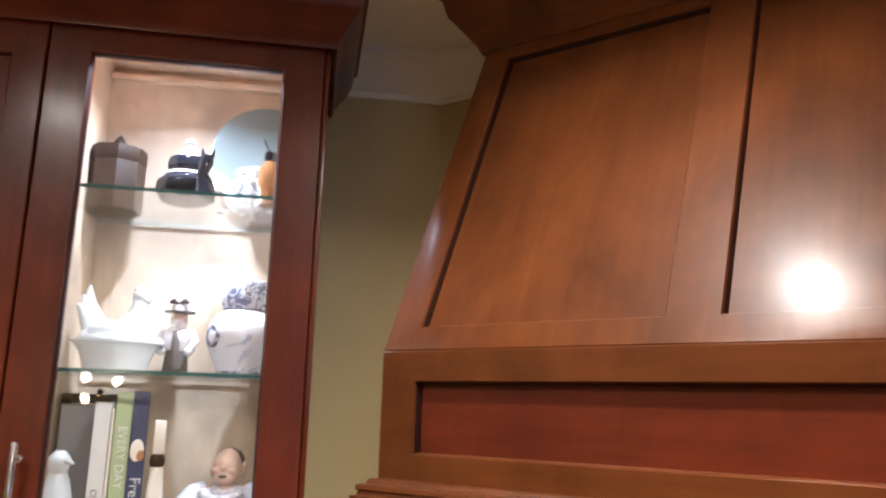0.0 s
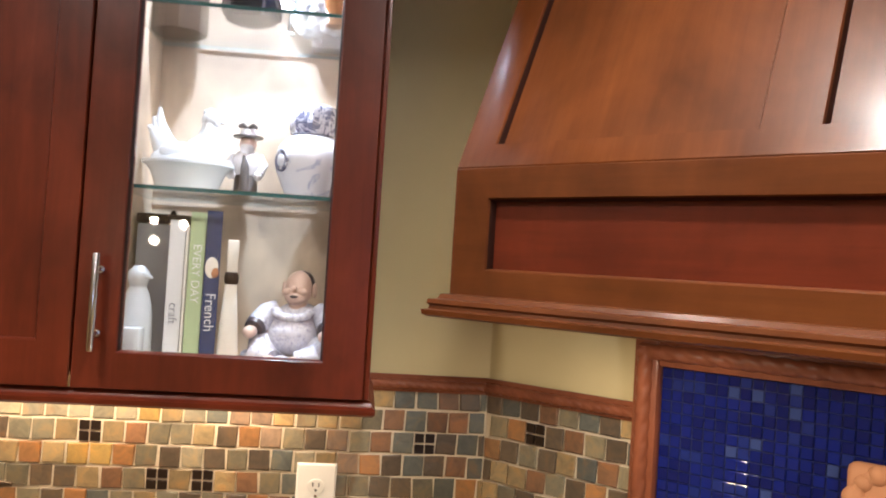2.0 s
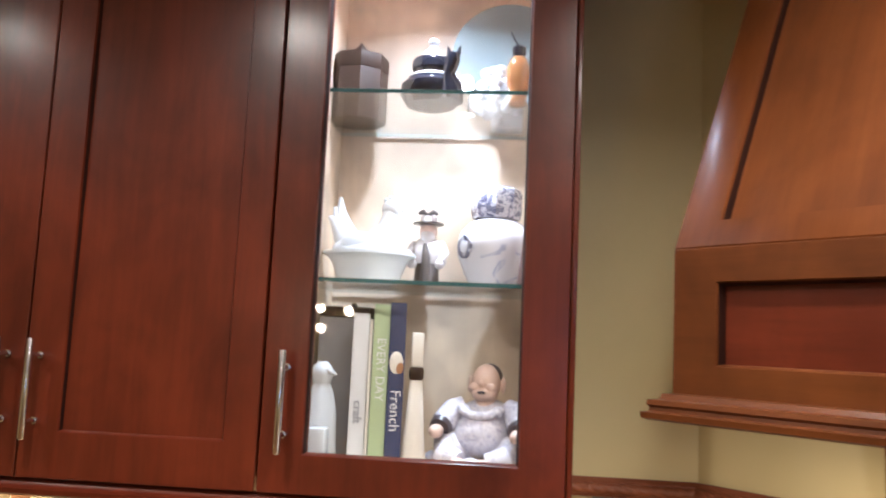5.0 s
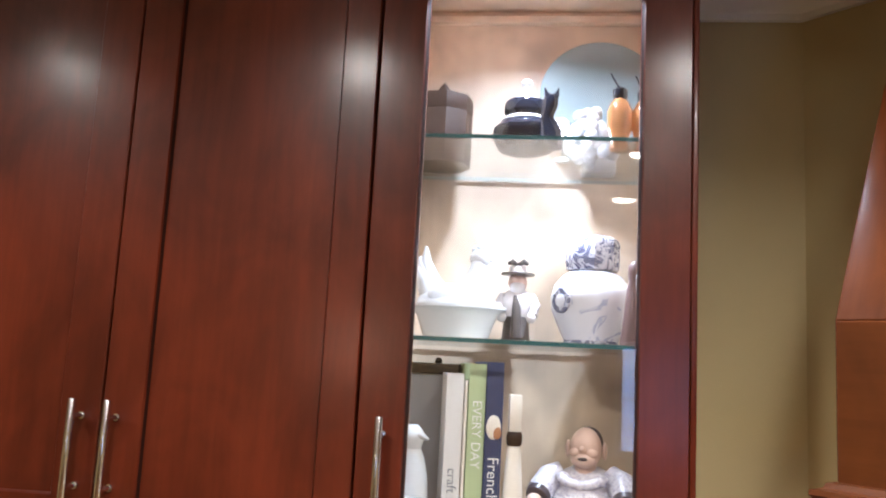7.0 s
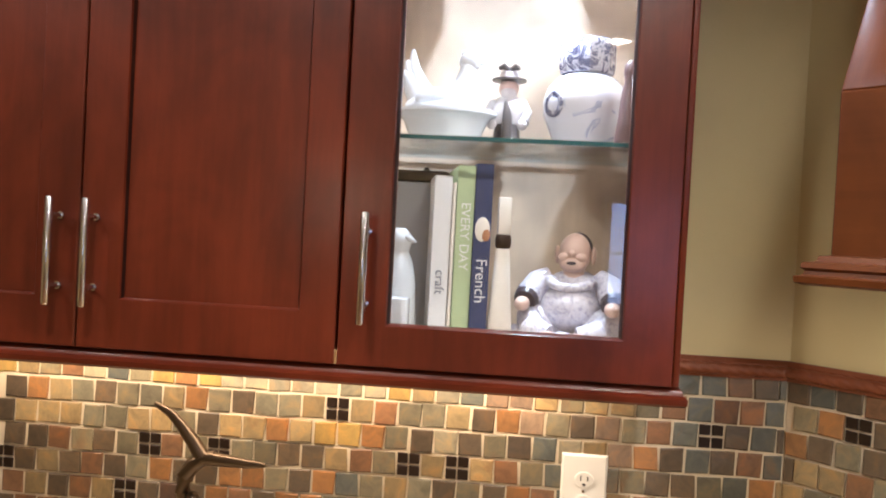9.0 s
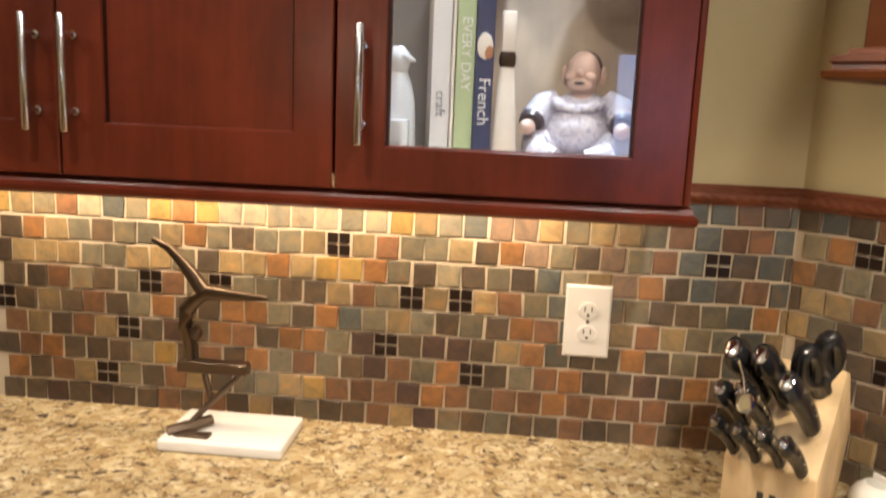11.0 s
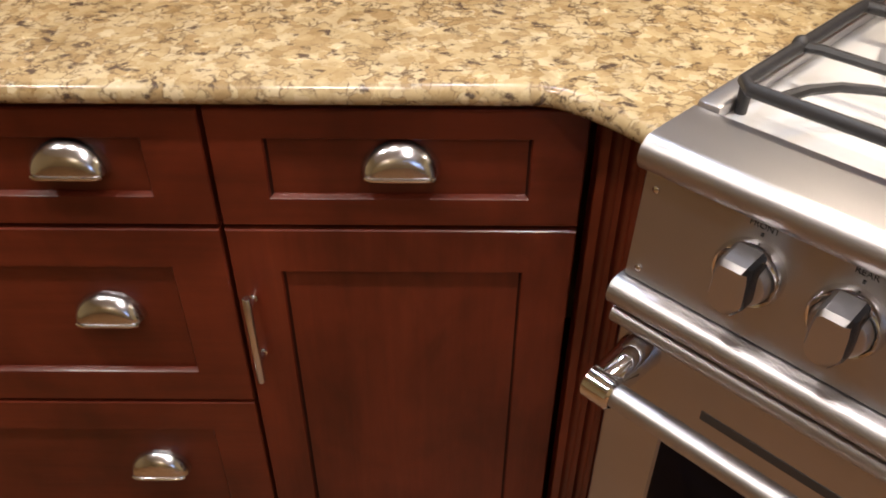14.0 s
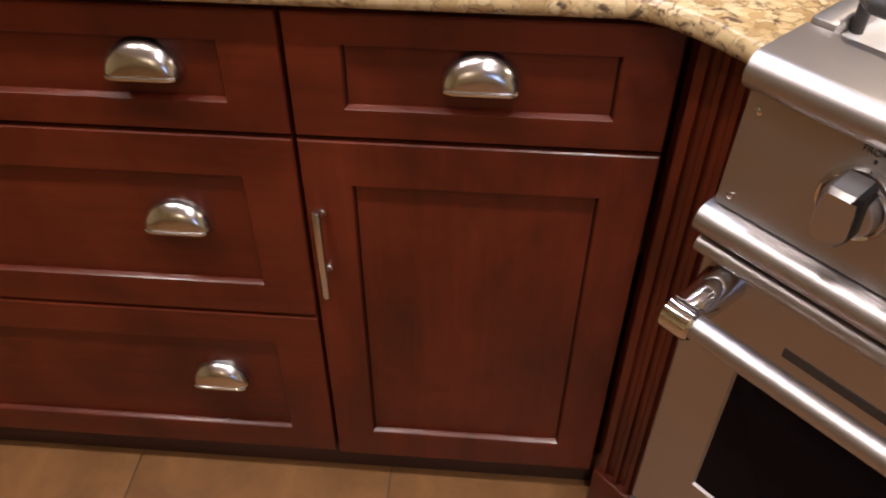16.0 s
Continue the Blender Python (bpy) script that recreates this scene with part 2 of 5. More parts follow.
def sheet_glass(name, tint, f0=0.045):
    """Thin flat glass: light passes straight through, gloss by Fresnel."""
    m, nt, b = mat(name, tint, 0.0)
    tr = nt.nodes.new("ShaderNodeBsdfTransparent")
    tr.inputs["Color"].default_value = (*tint, 1)
    gl = nt.nodes.new("ShaderNodeBsdfGlossy")
    gl.inputs["Roughness"].default_value = 0.01
    lw = node(nt, "ShaderNodeLayerWeight", Blend=0.5)
    pw = nt.nodes.new("ShaderNodeMath")
    pw.operation, pw.inputs[1].default_value = "POWER", 5.0
    nt.links.new(lw.outputs["Facing"], pw.inputs[0])
    fr = nt.nodes.new("ShaderNodeMath")
    fr.operation = "MULTIPLY_ADD"
    fr.inputs[1].default_value, fr.inputs[2].default_value = 1 - f0, f0
    nt.links.new(pw.outputs[0], fr.inputs[0])
    mx = nt.nodes.new("ShaderNodeMixShader")
    nt.links.new(fr.outputs[0], mx.inputs[0])
    nt.links.new(tr.outputs[0], mx.inputs[1])
    nt.links.new(gl.outputs[0], mx.inputs[2])
    nt.links.new(mx.outputs[0], nt.nodes["Material Output"].inputs["Surface"])
    return m


PANE = sheet_glass("clear_glass", (0.98, 0.985, 0.98))
SHELFEDGE = mat("shelf_edge", (0.035, 0.115, 0.12), 0.10)[0]
SHELFBACK = mat("shelf_back_edge", (0.55, 0.62, 0.60), 0.15)[0]
SHELFGLASS = sheet_glass("shelf_glass", (0.95, 0.965, 0.96), 0.06)


def floor_material():
    m, nt, b = mat("floor_tile", (0.4, 0.25, 0.13), 0.5)
    v = coords(nt)
    a = noise_tex(nt, v, 4, 5, 0.6, 0.4)
    f = noise_tex(nt, v, 26, 5, 0.65)
    c = ramp(nt, a, [(0.3, (0.15, 0.066, 0.020)), (0.55, (0.235, 0.112, 0.036)), (0.75, (0.29, 0.150, 0.055))])
    nt.links.new(mix(nt, 0.6, c, ramp(nt, f, [(0.3, (0.75, 0.72, 0.68)), (0.7, (1.1, 1.1, 1.1))]), "MULTIPLY"), b.inputs["Base Color"])
    bump(nt, b, f, 0.15, 0.002)
    return m


FLOORMAT = floor_material()


def lamp_mat(name, color, strength):
    m, nt, b = mat(name, color, 0.4)
    b.inputs["Emission Color"].default_value = (*color, 1)
    b.inputs["Emission Strength"].default_value = strength
    return m


LENS = lamp_mat("lamp_lens", (1.0, 0.88, 0.72), 80)
HOODLENS = lamp_mat("hood_lamp_lens", (1.0, 0.86, 0.68), 45)
PUCKLENS = lamp_mat("puck_lens", (0.95, 0.96, 1.0), 25)


# ---- mesh helpers ----
def finish(name, bm, material, parent=None, label="", smooth=True):
    bmesh.ops.recalc_face_normals(bm, faces=bm.faces)
    me = bpy.data.meshes.new(name)
    bm.to_mesh(me)
    bm.free()
    if smooth:
        me.shade_smooth()
        me.set_sharp_from_angle(angle=radians(38))
    mats = material if isinstance(material, (list, tuple)) else [material]
    for mm in mats:
        me.materials.append(mm)
    ob = new(name, me)
    if parent:
        ob.parent = parent
    if label:
        ob["label"] = label
    return ob


def part(name, bm, material, parent, label="", smooth=True):
    return finish(name, bm, material, parent, label, smooth)


def empty(name, m=None, label="", category="", group="", kind=""):
    ob = new(name)
    if m is not None:
        ob.matrix_world = m
    return tagged(ob, label, category, group, kind)


def B():
    return bmesh.new()


def box(bm, x0, x1, y0, y1, z0, z1, bev=0.0, segs=2, m=None):
    r = bmesh.ops.create_cube(bm, size=1.0)
    vs = r["verts"]
    for v in vs:
        v.co = Vector((x0 + (v.co.x + 0.5) * (x1 - x0), y0 + (v.co.y + 0.5) * (y1 - y0), z0 + (v.co.z + 0.5) * (z1 - z0)))
    if m is not None:
        for v in vs:
            v.co = m @ v.co
    if bev > 0:
        es = list({e for v in vs for e in v.link_edges})
        bmesh.ops.bevel(bm, geom=es, offset=bev, segments=segs, profile=0.5, affect="EDGES")
    return bm


def lathe(bm, prof, at=(0, 0, 0), segs=28, m=None, flat=(1, 1)):
    at = Vector(at)
    rings = []
    for r, z in prof:
        ring = []
        for i in range(segs):
            a = 2 * math.pi * i / segs
            co = Vector((r * math.cos(a) * flat[0], r * math.sin(a) * flat[1], z))
            ring.append(bm.verts.new((m @ co if m is not None else co) + at))
        rings.append(ring)
    for a, b in zip(rings, rings[1:]):
        for i in range(segs):
            j = (i + 1) % segs
            bm.faces.new((a[i], a[j], b[j], b[i]))
    bm.faces.new(rings[0][::-1])
    bm.faces.new(rings[-1])
    return bm


def tube(bm, pts, radii, segs=12, caps=True):
    pts = [Vector(p) for p in pts]
    if not isinstance(radii, (list, tuple)):
        radii = [radii] * len(pts)
    rings = []
    up = Vector((0.13, 0.27, 0.95)).normalized()
    for i, p in enumerate(pts):
        d = (pts[min(i + 1, len(pts) - 1)] - pts[max(i - 1, 0)]).normalized()
        u = up - d * up.dot(d)
        if u.length < 0.1:
            u = Vector((1, 0, 0)) - d * d.x
        u.normalize()
        w = d.cross(u)
        rings.append([bm.verts.new(p + radii[i] * (u * math.cos(2 * math.pi * k / segs) + w * math.sin(2 * math.pi * k / segs))) for k in range(segs)])
    for a, b in zip(rings, rings[1:]):
        for k in range(segs):
            j = (k + 1) % segs
            bm.faces.new((a[k], a[j], b[j], b[k]))
    if caps:
        bm.faces.new(rings[0][::-1])
        bm.faces.new(rings[-1])
    return bm


def sweep(bm, prof, path):
    """prof: closed list of (out, z); path: list of (origin xy, outward xy) stations."""
    rings = [[bm.verts.new((o[0] + n[0] * u, o[1] + n[1] * u, z)) for u, z in prof] for o, n in path]
    k = len(prof)
    for a, b in zip(rings, rings[1:]):
        for i in range(k):
            j = (i + 1) % k
            bm.faces.new((a[i], a[j], b[j], b[i]))
    bm.faces.new(rings[0][::-1])
    bm.faces.new(rings[-1])
    return bm


def loops(bm, rects, cap=True, back=True):
    """Nested rectangles (x0, x1, z0, z1, y) bridged one to the next."""
    rs = [[bm.verts.new(p) for p in ((x0, y, z0), (x1, y, z0), (x1, y, z1), (x0, y, z1))] for x0, x1, z0, z1, y in rects]
    for a, b in zip(rs, rs[1:]):
        for i in range(4):
            j = (i + 1) % 4
            bm.faces.new((a[i], a[j], b[j], b[i]))
    if back:
        bm.faces.new(rs[0][::-1])
    if cap:
        bm.faces.new(rs[-1])
    return bm


def ball(bm, c, r, seg=14, squash=(1, 1, 1), m=None):
    res = bmesh.ops.create_uvsphere(bm, u_segments=seg, v_segments=max(6, seg * 2 // 3), radius=1)
    for v in res["verts"]:
        co = Vector((v.co.x * r * squash[0], v.co.y * r * squash[1], v.co.z * r * squash[2]))
        v.co = (m @ co if m is not None else co) + Vector(c)
    return bm


def prism(bm, pts, z0, z1):
    a = [bm.verts.new((x, y, z0)) for x, y in pts]
    b = [bm.verts.new((x, y, z1)) for x, y in pts]
    bm.faces.new(a[::-1])
    bm.faces.new(b)
    n = len(pts)
    for i in range(n):
        j = (i + 1) % n
        bm.faces.new((a[i], a[j], b[j], b[i]))
    return bm


R = math.sqrt(0.5)
DIAG = pose(0, 0, 0, 0, 0, -45)


def dia(s, n):
    return (s * R - n * R, -s * R - n * R)


# ---- structure ----
EX = 1.472 * R
fl = finish("floor", box(B(), -3.2, EX + 0.1, -5.2, 0.1, -0.12, -0.004), FLOORGROUT)
tagged(fl, "tan stone tile floor with soft mottling", "floor", kind="structure")
ce = finish("ceiling", box(B(), -3.2, EX + 0.1, -5.2, 0.1, CEIL, CEIL + 0.1), CEILPAINT)
tagged(ce, "plain white painted ceiling", "ceiling", kind="structure")
wn = finish("wall_north", box(B(), -3.2, 0.05, 0.0, 0.12, 0, CEIL), WALLPAINT)
tagged(wn, "khaki painted kitchen wall behind the cabinets", "wall", kind="structure")
wd = finish("wall_diagonal", box(B(), 0.0, 1.472, 0.002, 0.12, 0, CEIL), WALLPAINT)
wd.matrix_world = DIAG
tagged(wd, "khaki painted diagonal corner wall behind the range", "wall", kind="structure")
we = finish("wall_east", box(B(), EX, EX + 0.12, -5.2, -EX + 0.1, 0, CEIL), WALLPAINT)
tagged(we, "plain khaki painted wall", "wall", kind="structure")
ww = finish("wall_west", box(B(), -3.32, -3.2, -5.2, 0.1, 0, CEIL), WALLPAINT)
tagged(ww, "plain khaki painted wall", "wall", kind="structure")
ws = finish("wall_south", box(B(), -3.2, EX, -5.32, -5.2, 0, CEIL), WALLPAINT)
tagged(ws, "plain khaki painted wall", "wall", kind="structure")

# white crown moulding along the wall and the diagonal
CROWN = [(0, 2.352), (0.010, 2.352), (0.012, 2.364), (0.020, 2.370), (0.026, 2.386), (0.044, 2.404), (0.066, 2.414), (0.072, 2.424), (0.086, 2.426), (0.088, CEIL - 0.001), (0, CEIL - 0.001)]
t8 = math.tan(radians(22.5))
cm = finish("crown_moulding", sweep(B(), CROWN, [((-0.27, 0), (0, -1)), ((0, 0), (-t8, -1)), ((0.31 * R, -0.31 * R), (-R, -R))]), WHITEPAINT)
tagged(cm, "white painted stepped crown moulding under the ceiling", "moulding", kind="structure")

for dx, dy in DOWNLIGHTS:
    d = empty("recessed_downlight", pose(dx, dy, CEIL), "white recessed ceiling downlight, switched on", "downlight", "ceiling downlights")
    part("trim_ring", lathe(B(), [(0.052, -0.001), (0.075, -0.001), (0.078, -0.004), (0.070, -0.008), (0.055, -0.010), (0.052, -0.004)], segs=32), WHITEPAINT, d)
    part("lens", lathe(B(), [(0.050, -0.003), (0.050, -0.007), (0.02, -0.009)], segs=32), LENS, d)


# ---- cabinets ----
def shaker(parent, name, x0, x1, z0, z1, yf, ins, wood_f=CHERRY, wood_p=CHERRY, t=0.02, depth=0.009, open_=False, cl=0.0016, cr=0.0016):
    """A framed door or drawer front with its front at y = yf; ins: widths of left, right, bottom, top members."""
    l, r, b, tp = ins
    xi0, xi1, zi0, zi1 = x0 + l, x1 - r, z0 + b, z1 - tp
    c, e = 0.0016, 0.005
    rects = [(x0, x1, z0, z1, yf + t), (x0, x1, z0, z1, yf + c), (x0 + cl, x1 - cr, z0 + c, z1 - c, yf), (xi0, xi1, zi0, zi1, yf),
             (xi0 + 0.002, xi1 - 0.002, zi0 + 0.002, zi1 - 0.002, yf + 0.003), (xi0 + e, xi1 - e, zi0 + 0.0032, zi1 - e, yf + depth + 0.002)]
    if open_:
        rects += [(xi0 + e, xi1 - e, zi0 + 0.0032, zi1 - e, yf + t), (x0, x1, z0, z1, yf + t)]
    fr = part(name, loops(B(), rects, cap=False, back=False), [wood_f, GLAZE_SHADE], parent)
    # recess sides and top take glaze and shade; the bottom, catching light, stays plain
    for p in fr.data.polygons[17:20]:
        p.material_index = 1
    if not open_:
        part("panel", box(B(), xi0 + 0.004, xi1 - 0.004, yf + depth, yf + t - 0.001, zi0 + 0.0024, zi1 - 0.004), wood_p, fr)
    return fr


def bar_pull(parent, x, z0, z1, yf):
    """Straight nickel bar on two posts, standing off a front at yf."""
    bm = B()
    yb = yf - 0.032
    tube(bm, [(x, yb, z0), (x, yb, z0 + 0.002), (x, yb, z1 - 0.002), (x, yb, z1)], [0.0045, 0.0058, 0.0058, 0.0045], 14)
    for z in (z0 + 0.026, z1 - 0.026):
        tube(bm, [(x, yf, z), (x, yf - 0.003, z), (x, yf - 0.003, z), (x, yb, z)], [0.0055, 0.0055, 0.0036, 0.0036], 10)
    return part("pull", bm, NICKEL, parent, "brushed nickel bar pull")


def cup_pull(parent, x, z, yf, w=0.092):
    """Half-domed bin pull, open below, with a rolled lip."""
    bm = B()
    rx, rz, ry = w / 2, 0.040, 0.024
    na, nb = 20, 8
    out = []
    for i in range(na + 1):
        a = math.pi * i / na
        ro = []
        for j in range(nb + 1):
            b = math.pi / 2 * j / nb
            k = math.cos(b) ** 0.7 if j < nb else 0.0
            px, pz, py = rx * math.cos(a) * (0.55 + 0.45 * k), rz * math.sin(a) * k, ry * math.sin(b)
            ro.append(bm.verts.new((x + px, yf - py - 0.001, z + pz)))
        out.append(ro)
    for a, b in zip(out, out[1:]):
        for j in range(nb):
            bm.faces.new((a[j], b[j], b[j + 1], a[j + 1]))
    bmesh.ops.remove_doubles(bm, verts=bm.verts, dist=0.00005)
    bmesh.ops.recalc_face_normals(bm, faces=bm.faces)
    bmesh.ops.solidify(bm, geom=bm.faces[:], thickness=0.0016)
    ob = part("cup_pull", bm, NICKEL, parent, "domed brushed nickel cup pull")
    side = [(rx * (0.55 + 0.45 * math.cos(math.pi / 2 * k / 8) ** 0.7), ry * math.sin(math.pi / 2 * k / 8)) for k in range(8)] + [(rx * 0.55, ry)]
    rim = [(0, 0, 0)] + [(x - u, yf - w_ - 0.001, z) for u, w_ in side] + [(x + u, yf - w_ - 0.001, z) for u, w_ in reversed(side)]
    part("lip", tube(B(), rim[6:-5], 0.0028, 8), CHROME, ob)
    return ob


# upper glass cabinet
UY = -0.345
UT = 2.39
gc = empty("glass_display_cabinet", None, "dark cherry wall cabinet with lit glass door and full shelves", "cabinet")
bm = B()
box(bm, -0.722, -0.704, UY + 0.022, 0, 1.412, UT, 0.001)
box(bm, -0.279, -0.2515, UY + 0.022, 0, 1.385, UT, 0.001)
box(bm, -0.2600, -0.2515, UY + 0.004, UY + 0.022, 1.394, UT - 0.02, 0.001)
box(bm, -0.704, -0.279, UY + 0.022, 0, 1.400, 1.418)
box(bm, -0.704, -0.279, UY + 0.022, 0, UT - 0.02, UT)
part("carcass", bm, CHERRY, gc)
bm = B()
box(bm, -0.704, -0.279, -0.012, -0.002, 1.418, UT - 0.02)
box(bm, -0.704, -0.700, UY + 0.024, -0.012, 1.422, UT - 0.02)
box(bm, -0.283, -0.279, UY + 0.024, -0.012, 1.422, UT - 0.02)
box(bm, -0.704, -0.279, UY + 0.024, -0.012, 1.418, 1.422)
box(bm, -0.700, -0.283, UY + 0.024, -0.012, UT - 0.024, UT - 0.02)
box(bm, -0.700, -0.283, -0.030, -0.012, 2.336, 2.352, 0.002, 1)
part("lining", bm, MAPLE, gc, "pale maple interior lining")
gd = shaker(gc, "door", -0.7225, -0.2615, 1.394, 2.315, UY, (0.066, 0.068, 0.058, 0.056), open_=True)
part("pane", box(B(), -0.664, -0.327, UY + 0.010, UY + 0.013, 1.447, 2.262), PANE, gd, "clear door glass")
bar_pull(gd, -0.686, 1.456, 1.609, UY)
for zs in (1.718, 2.028):
    sh = part("shelf", box(B(), -0.699, -0.284, -0.305, -0.020, zs, zs + 0.008, 0.001, 1), SHELFGLASS, gc, "clear glass shelf with a green edge")
    part("front_edge", box(B(), -0.699, -0.284, -0.3064, -0.3052, zs + 0.001, zs + 0.007), SHELFEDGE, sh, "dark green polished edge")
    # the back strip is coloured much paler than the front one
    part("back_edge", box(B(), -0.699, -0.284, -0.0198, -0.0180, zs + 0.001, zs + 0.007), SHELFBACK, sh, "pale strip along the shelf's back edge")
pk = part("puck_light", lathe(B(), [(0.034, 2.366), (0.036, 2.363), (0.034, 2.355), (0.028, 2.353)], (-0.504, -0.277, 0)), WHITEPLASTIC, gc, "small round cabinet lamp, switched on")
part("lens", lathe(B(), [(0.026, 2.3528), (0.024, 2.351), (0.01, 2.350)], (-0.504, -0.277, 0)), PUCKLENS, pk)

# upper closed cabinet with two doors
uc = empty("wall_cabinet", None, "dark cherry wall cabinet with two closed panel doors", "cabinet")
bm = B()
box(bm, -1.492, -0.7245, UY + 0.022, 0, 1.412, UT, 0.001)
part("carcass", bm, CHERRY, uc)
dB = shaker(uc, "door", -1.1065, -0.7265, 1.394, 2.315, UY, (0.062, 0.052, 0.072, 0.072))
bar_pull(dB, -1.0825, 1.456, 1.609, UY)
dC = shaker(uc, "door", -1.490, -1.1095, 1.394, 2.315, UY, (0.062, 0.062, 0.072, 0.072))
bar_pull(dC, -1.1365, 1.456, 1.609, UY)

# light rail and cabinet crown run along both cabinets
RAIL = [(0.0, 1.368), (0.014, 1.366), (0.020, 1.370), (0.021, 1.378), (0.014, 1.382), (0.012, 1.388), (0.006, 1.392), (0.0, 1.393)]
lr = finish("light_rail", sweep(B(), RAIL, [((-1.50, UY + 0.02), (0, -1)), ((-0.254, UY + 0.02), (0.7, -1)), ((-0.254, 0), (0.7, 0))]), CHERRY_X)
tagged(lr, "dark cherry moulded light rail below the wall cabinets", "moulding", kind="structure")
CC = [(0.0, 2.318), (0.006, 2.300), (0.014, 2.298), (0.018, 2.312), (0.030, 2.330), (0.050, 2.352), (0.060, 2.370), (0.062, 2.386), (0.070, 2.390), (0.070, CEIL - 0.002), (0.0, CEIL - 0.002)]
cc = finish("cabinet_crown", sweep(B(), CC, [((-1.50, UY), (0, -1)), ((-0.254, UY), (0.9, -1)), ((-0.254, -0.002), (0.9, 0))]), CHERRY_X)
tagged(cc, "dark cherry crown moulding closing the cabinets to the ceiling", "moulding", kind="structure")

# base cabinets
BY = -0.63
b1 = empty("base_cabinet", None, "dark cherry base cabinet with one drawer over one door", "cabinet")
bm = B()
box(bm, -0.7135, -0.2865, BY + 0.022, -0.01, 0.085, 0.892)
part("carcass", bm, CHERRY, b1)
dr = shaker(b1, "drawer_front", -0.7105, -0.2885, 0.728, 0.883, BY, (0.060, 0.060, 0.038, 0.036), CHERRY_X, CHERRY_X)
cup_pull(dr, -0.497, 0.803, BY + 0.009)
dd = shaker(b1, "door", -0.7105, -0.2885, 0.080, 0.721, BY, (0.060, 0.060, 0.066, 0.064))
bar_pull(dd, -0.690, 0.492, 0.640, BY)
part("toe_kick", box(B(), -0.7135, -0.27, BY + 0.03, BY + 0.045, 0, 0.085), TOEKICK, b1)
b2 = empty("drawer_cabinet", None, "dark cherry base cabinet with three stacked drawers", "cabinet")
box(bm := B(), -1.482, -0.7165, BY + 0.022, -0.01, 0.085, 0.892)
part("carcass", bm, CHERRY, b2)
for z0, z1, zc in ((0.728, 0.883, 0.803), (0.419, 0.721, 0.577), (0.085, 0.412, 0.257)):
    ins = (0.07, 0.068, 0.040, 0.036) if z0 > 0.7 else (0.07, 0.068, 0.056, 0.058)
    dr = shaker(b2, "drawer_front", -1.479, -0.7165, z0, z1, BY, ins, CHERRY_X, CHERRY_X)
    cup_pull(dr, -0.873 if zc > 0.7 else -0.882, zc, BY + 0.009)
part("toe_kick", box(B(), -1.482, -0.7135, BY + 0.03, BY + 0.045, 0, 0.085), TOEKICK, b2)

# fluted corner pilaster beside the range
pil = empty("fluted_pilaster", DIAG, "dark cherry fluted corner post beside the range", "pilaster")
prof = []
s0, s1, nf = 0.257, 0.351, -0.648
prof += [(s0, nf + 0.05), (s0, nf)]
fw = 0.016
for k in range(3):
    cx = s0 + 0.0205 + k * 0.0235
    for a in range(9):
        th = math.pi * a / 8
        prof.append((cx - fw / 2 * math.cos(th), nf + 0.0075 * math.sin(th)))
prof += [(s1, nf), (s1, nf + 0.05)]
part("shaft", prism(B(), prof, 0.095, 0.8935), CHERRY, pil)
part("filler", box(B(), 0.236, s0, nf + 0.020, nf + 0.045, 0.0, 0.8935), CHERRY, pil, "dark recessed filler strip")
part("plinth_block", box(B(), s0 - 0.006, s1 + 0.002, nf - 0.007, nf + 0.05, 0.0, 0.095, 0.003), CHERRY, pil)

# granite worktop
CT, CB = 0.920, 0.894
FY = -0.650
fx = dia(0.352, 0.70)
front = [(-1.52, FY), (-0.352, FY)]
p0, p1, p2 = Vector((-0.352, FY)), Vector((-0.312, FY - 0.004)), Vector(fx)
for i in range(1, 9):
    u = i / 8
    front.append(tuple((1 - u) ** 2 * p0 + 2 * u * (1 - u) * p1 + u * u * p2))
back = [dia(0.352, 0.004), (-0.003, -0.003), (-1.52, -0.003)]
nrm = []
for i in range(len(front)):
    d = Vector(front[min(i + 1, len(front) - 1)]) - Vector(front[max(i - 1, 0)])
    d.normalize()
    nrm.append(Vector((-d.y, d.x)))
hr = (CT - CB) / 2
nose = [(hr * (1 - math.sin(radians(a))), (CT + CB) / 2 - hr * math.cos(radians(a))) for a in range(0, 181, 15)]
bm = B()
rings = []
for off, z in nose:
    rings.append([bm.verts.new((*(Vector(p) + n * off), z)) for p, n in zip(front, nrm)] + [bm.verts.new((*p, z)) for p in back])
for a, b in zip(rings, rings[1:]):
    for i in range(len(a)):
        j = (i + 1) % len(a)
        bm.faces.new((a[i], a[j], b[j], b[i]))
bm.faces.new(rings[0][::-1])
bm.faces.new(rings[-1])
wt = finish("worktop", bm, GRANITE)
tagged(wt, "polished gold and brown speckled granite worktop", "worktop")

# ---- hood ----
hd_ = empty("range_hood", DIAG, "cherry wood range hood with sloping panelled front", "range hood")
H0, H1, HN = 0.309, 1.163, -0.53
ZB, ZM, ZT = 1.575, 1.753, 2.33
ny_top = -0.268
bm = B()
sidep = [(-0.003, ZB), (HN + 0.02, ZB), (HN + 0.02, ZM - 0.002), (ny_top + 0.02, ZT), (-0.003, ZT)]
a = [bm.verts.new((H0, y, z)) for y, z in sidep]
b = [bm.verts.new((H1, y, z)) for y, z in sidep]
bm.faces.new(a), bm.faces.new(b[::-1])
for i in range(len(sidep)):
    j = (i + 1) % len(sidep)
    bm.faces.new((a[i], b[i], b[j], a[j]))
part("body", bm, HOODWOOD, hd_)
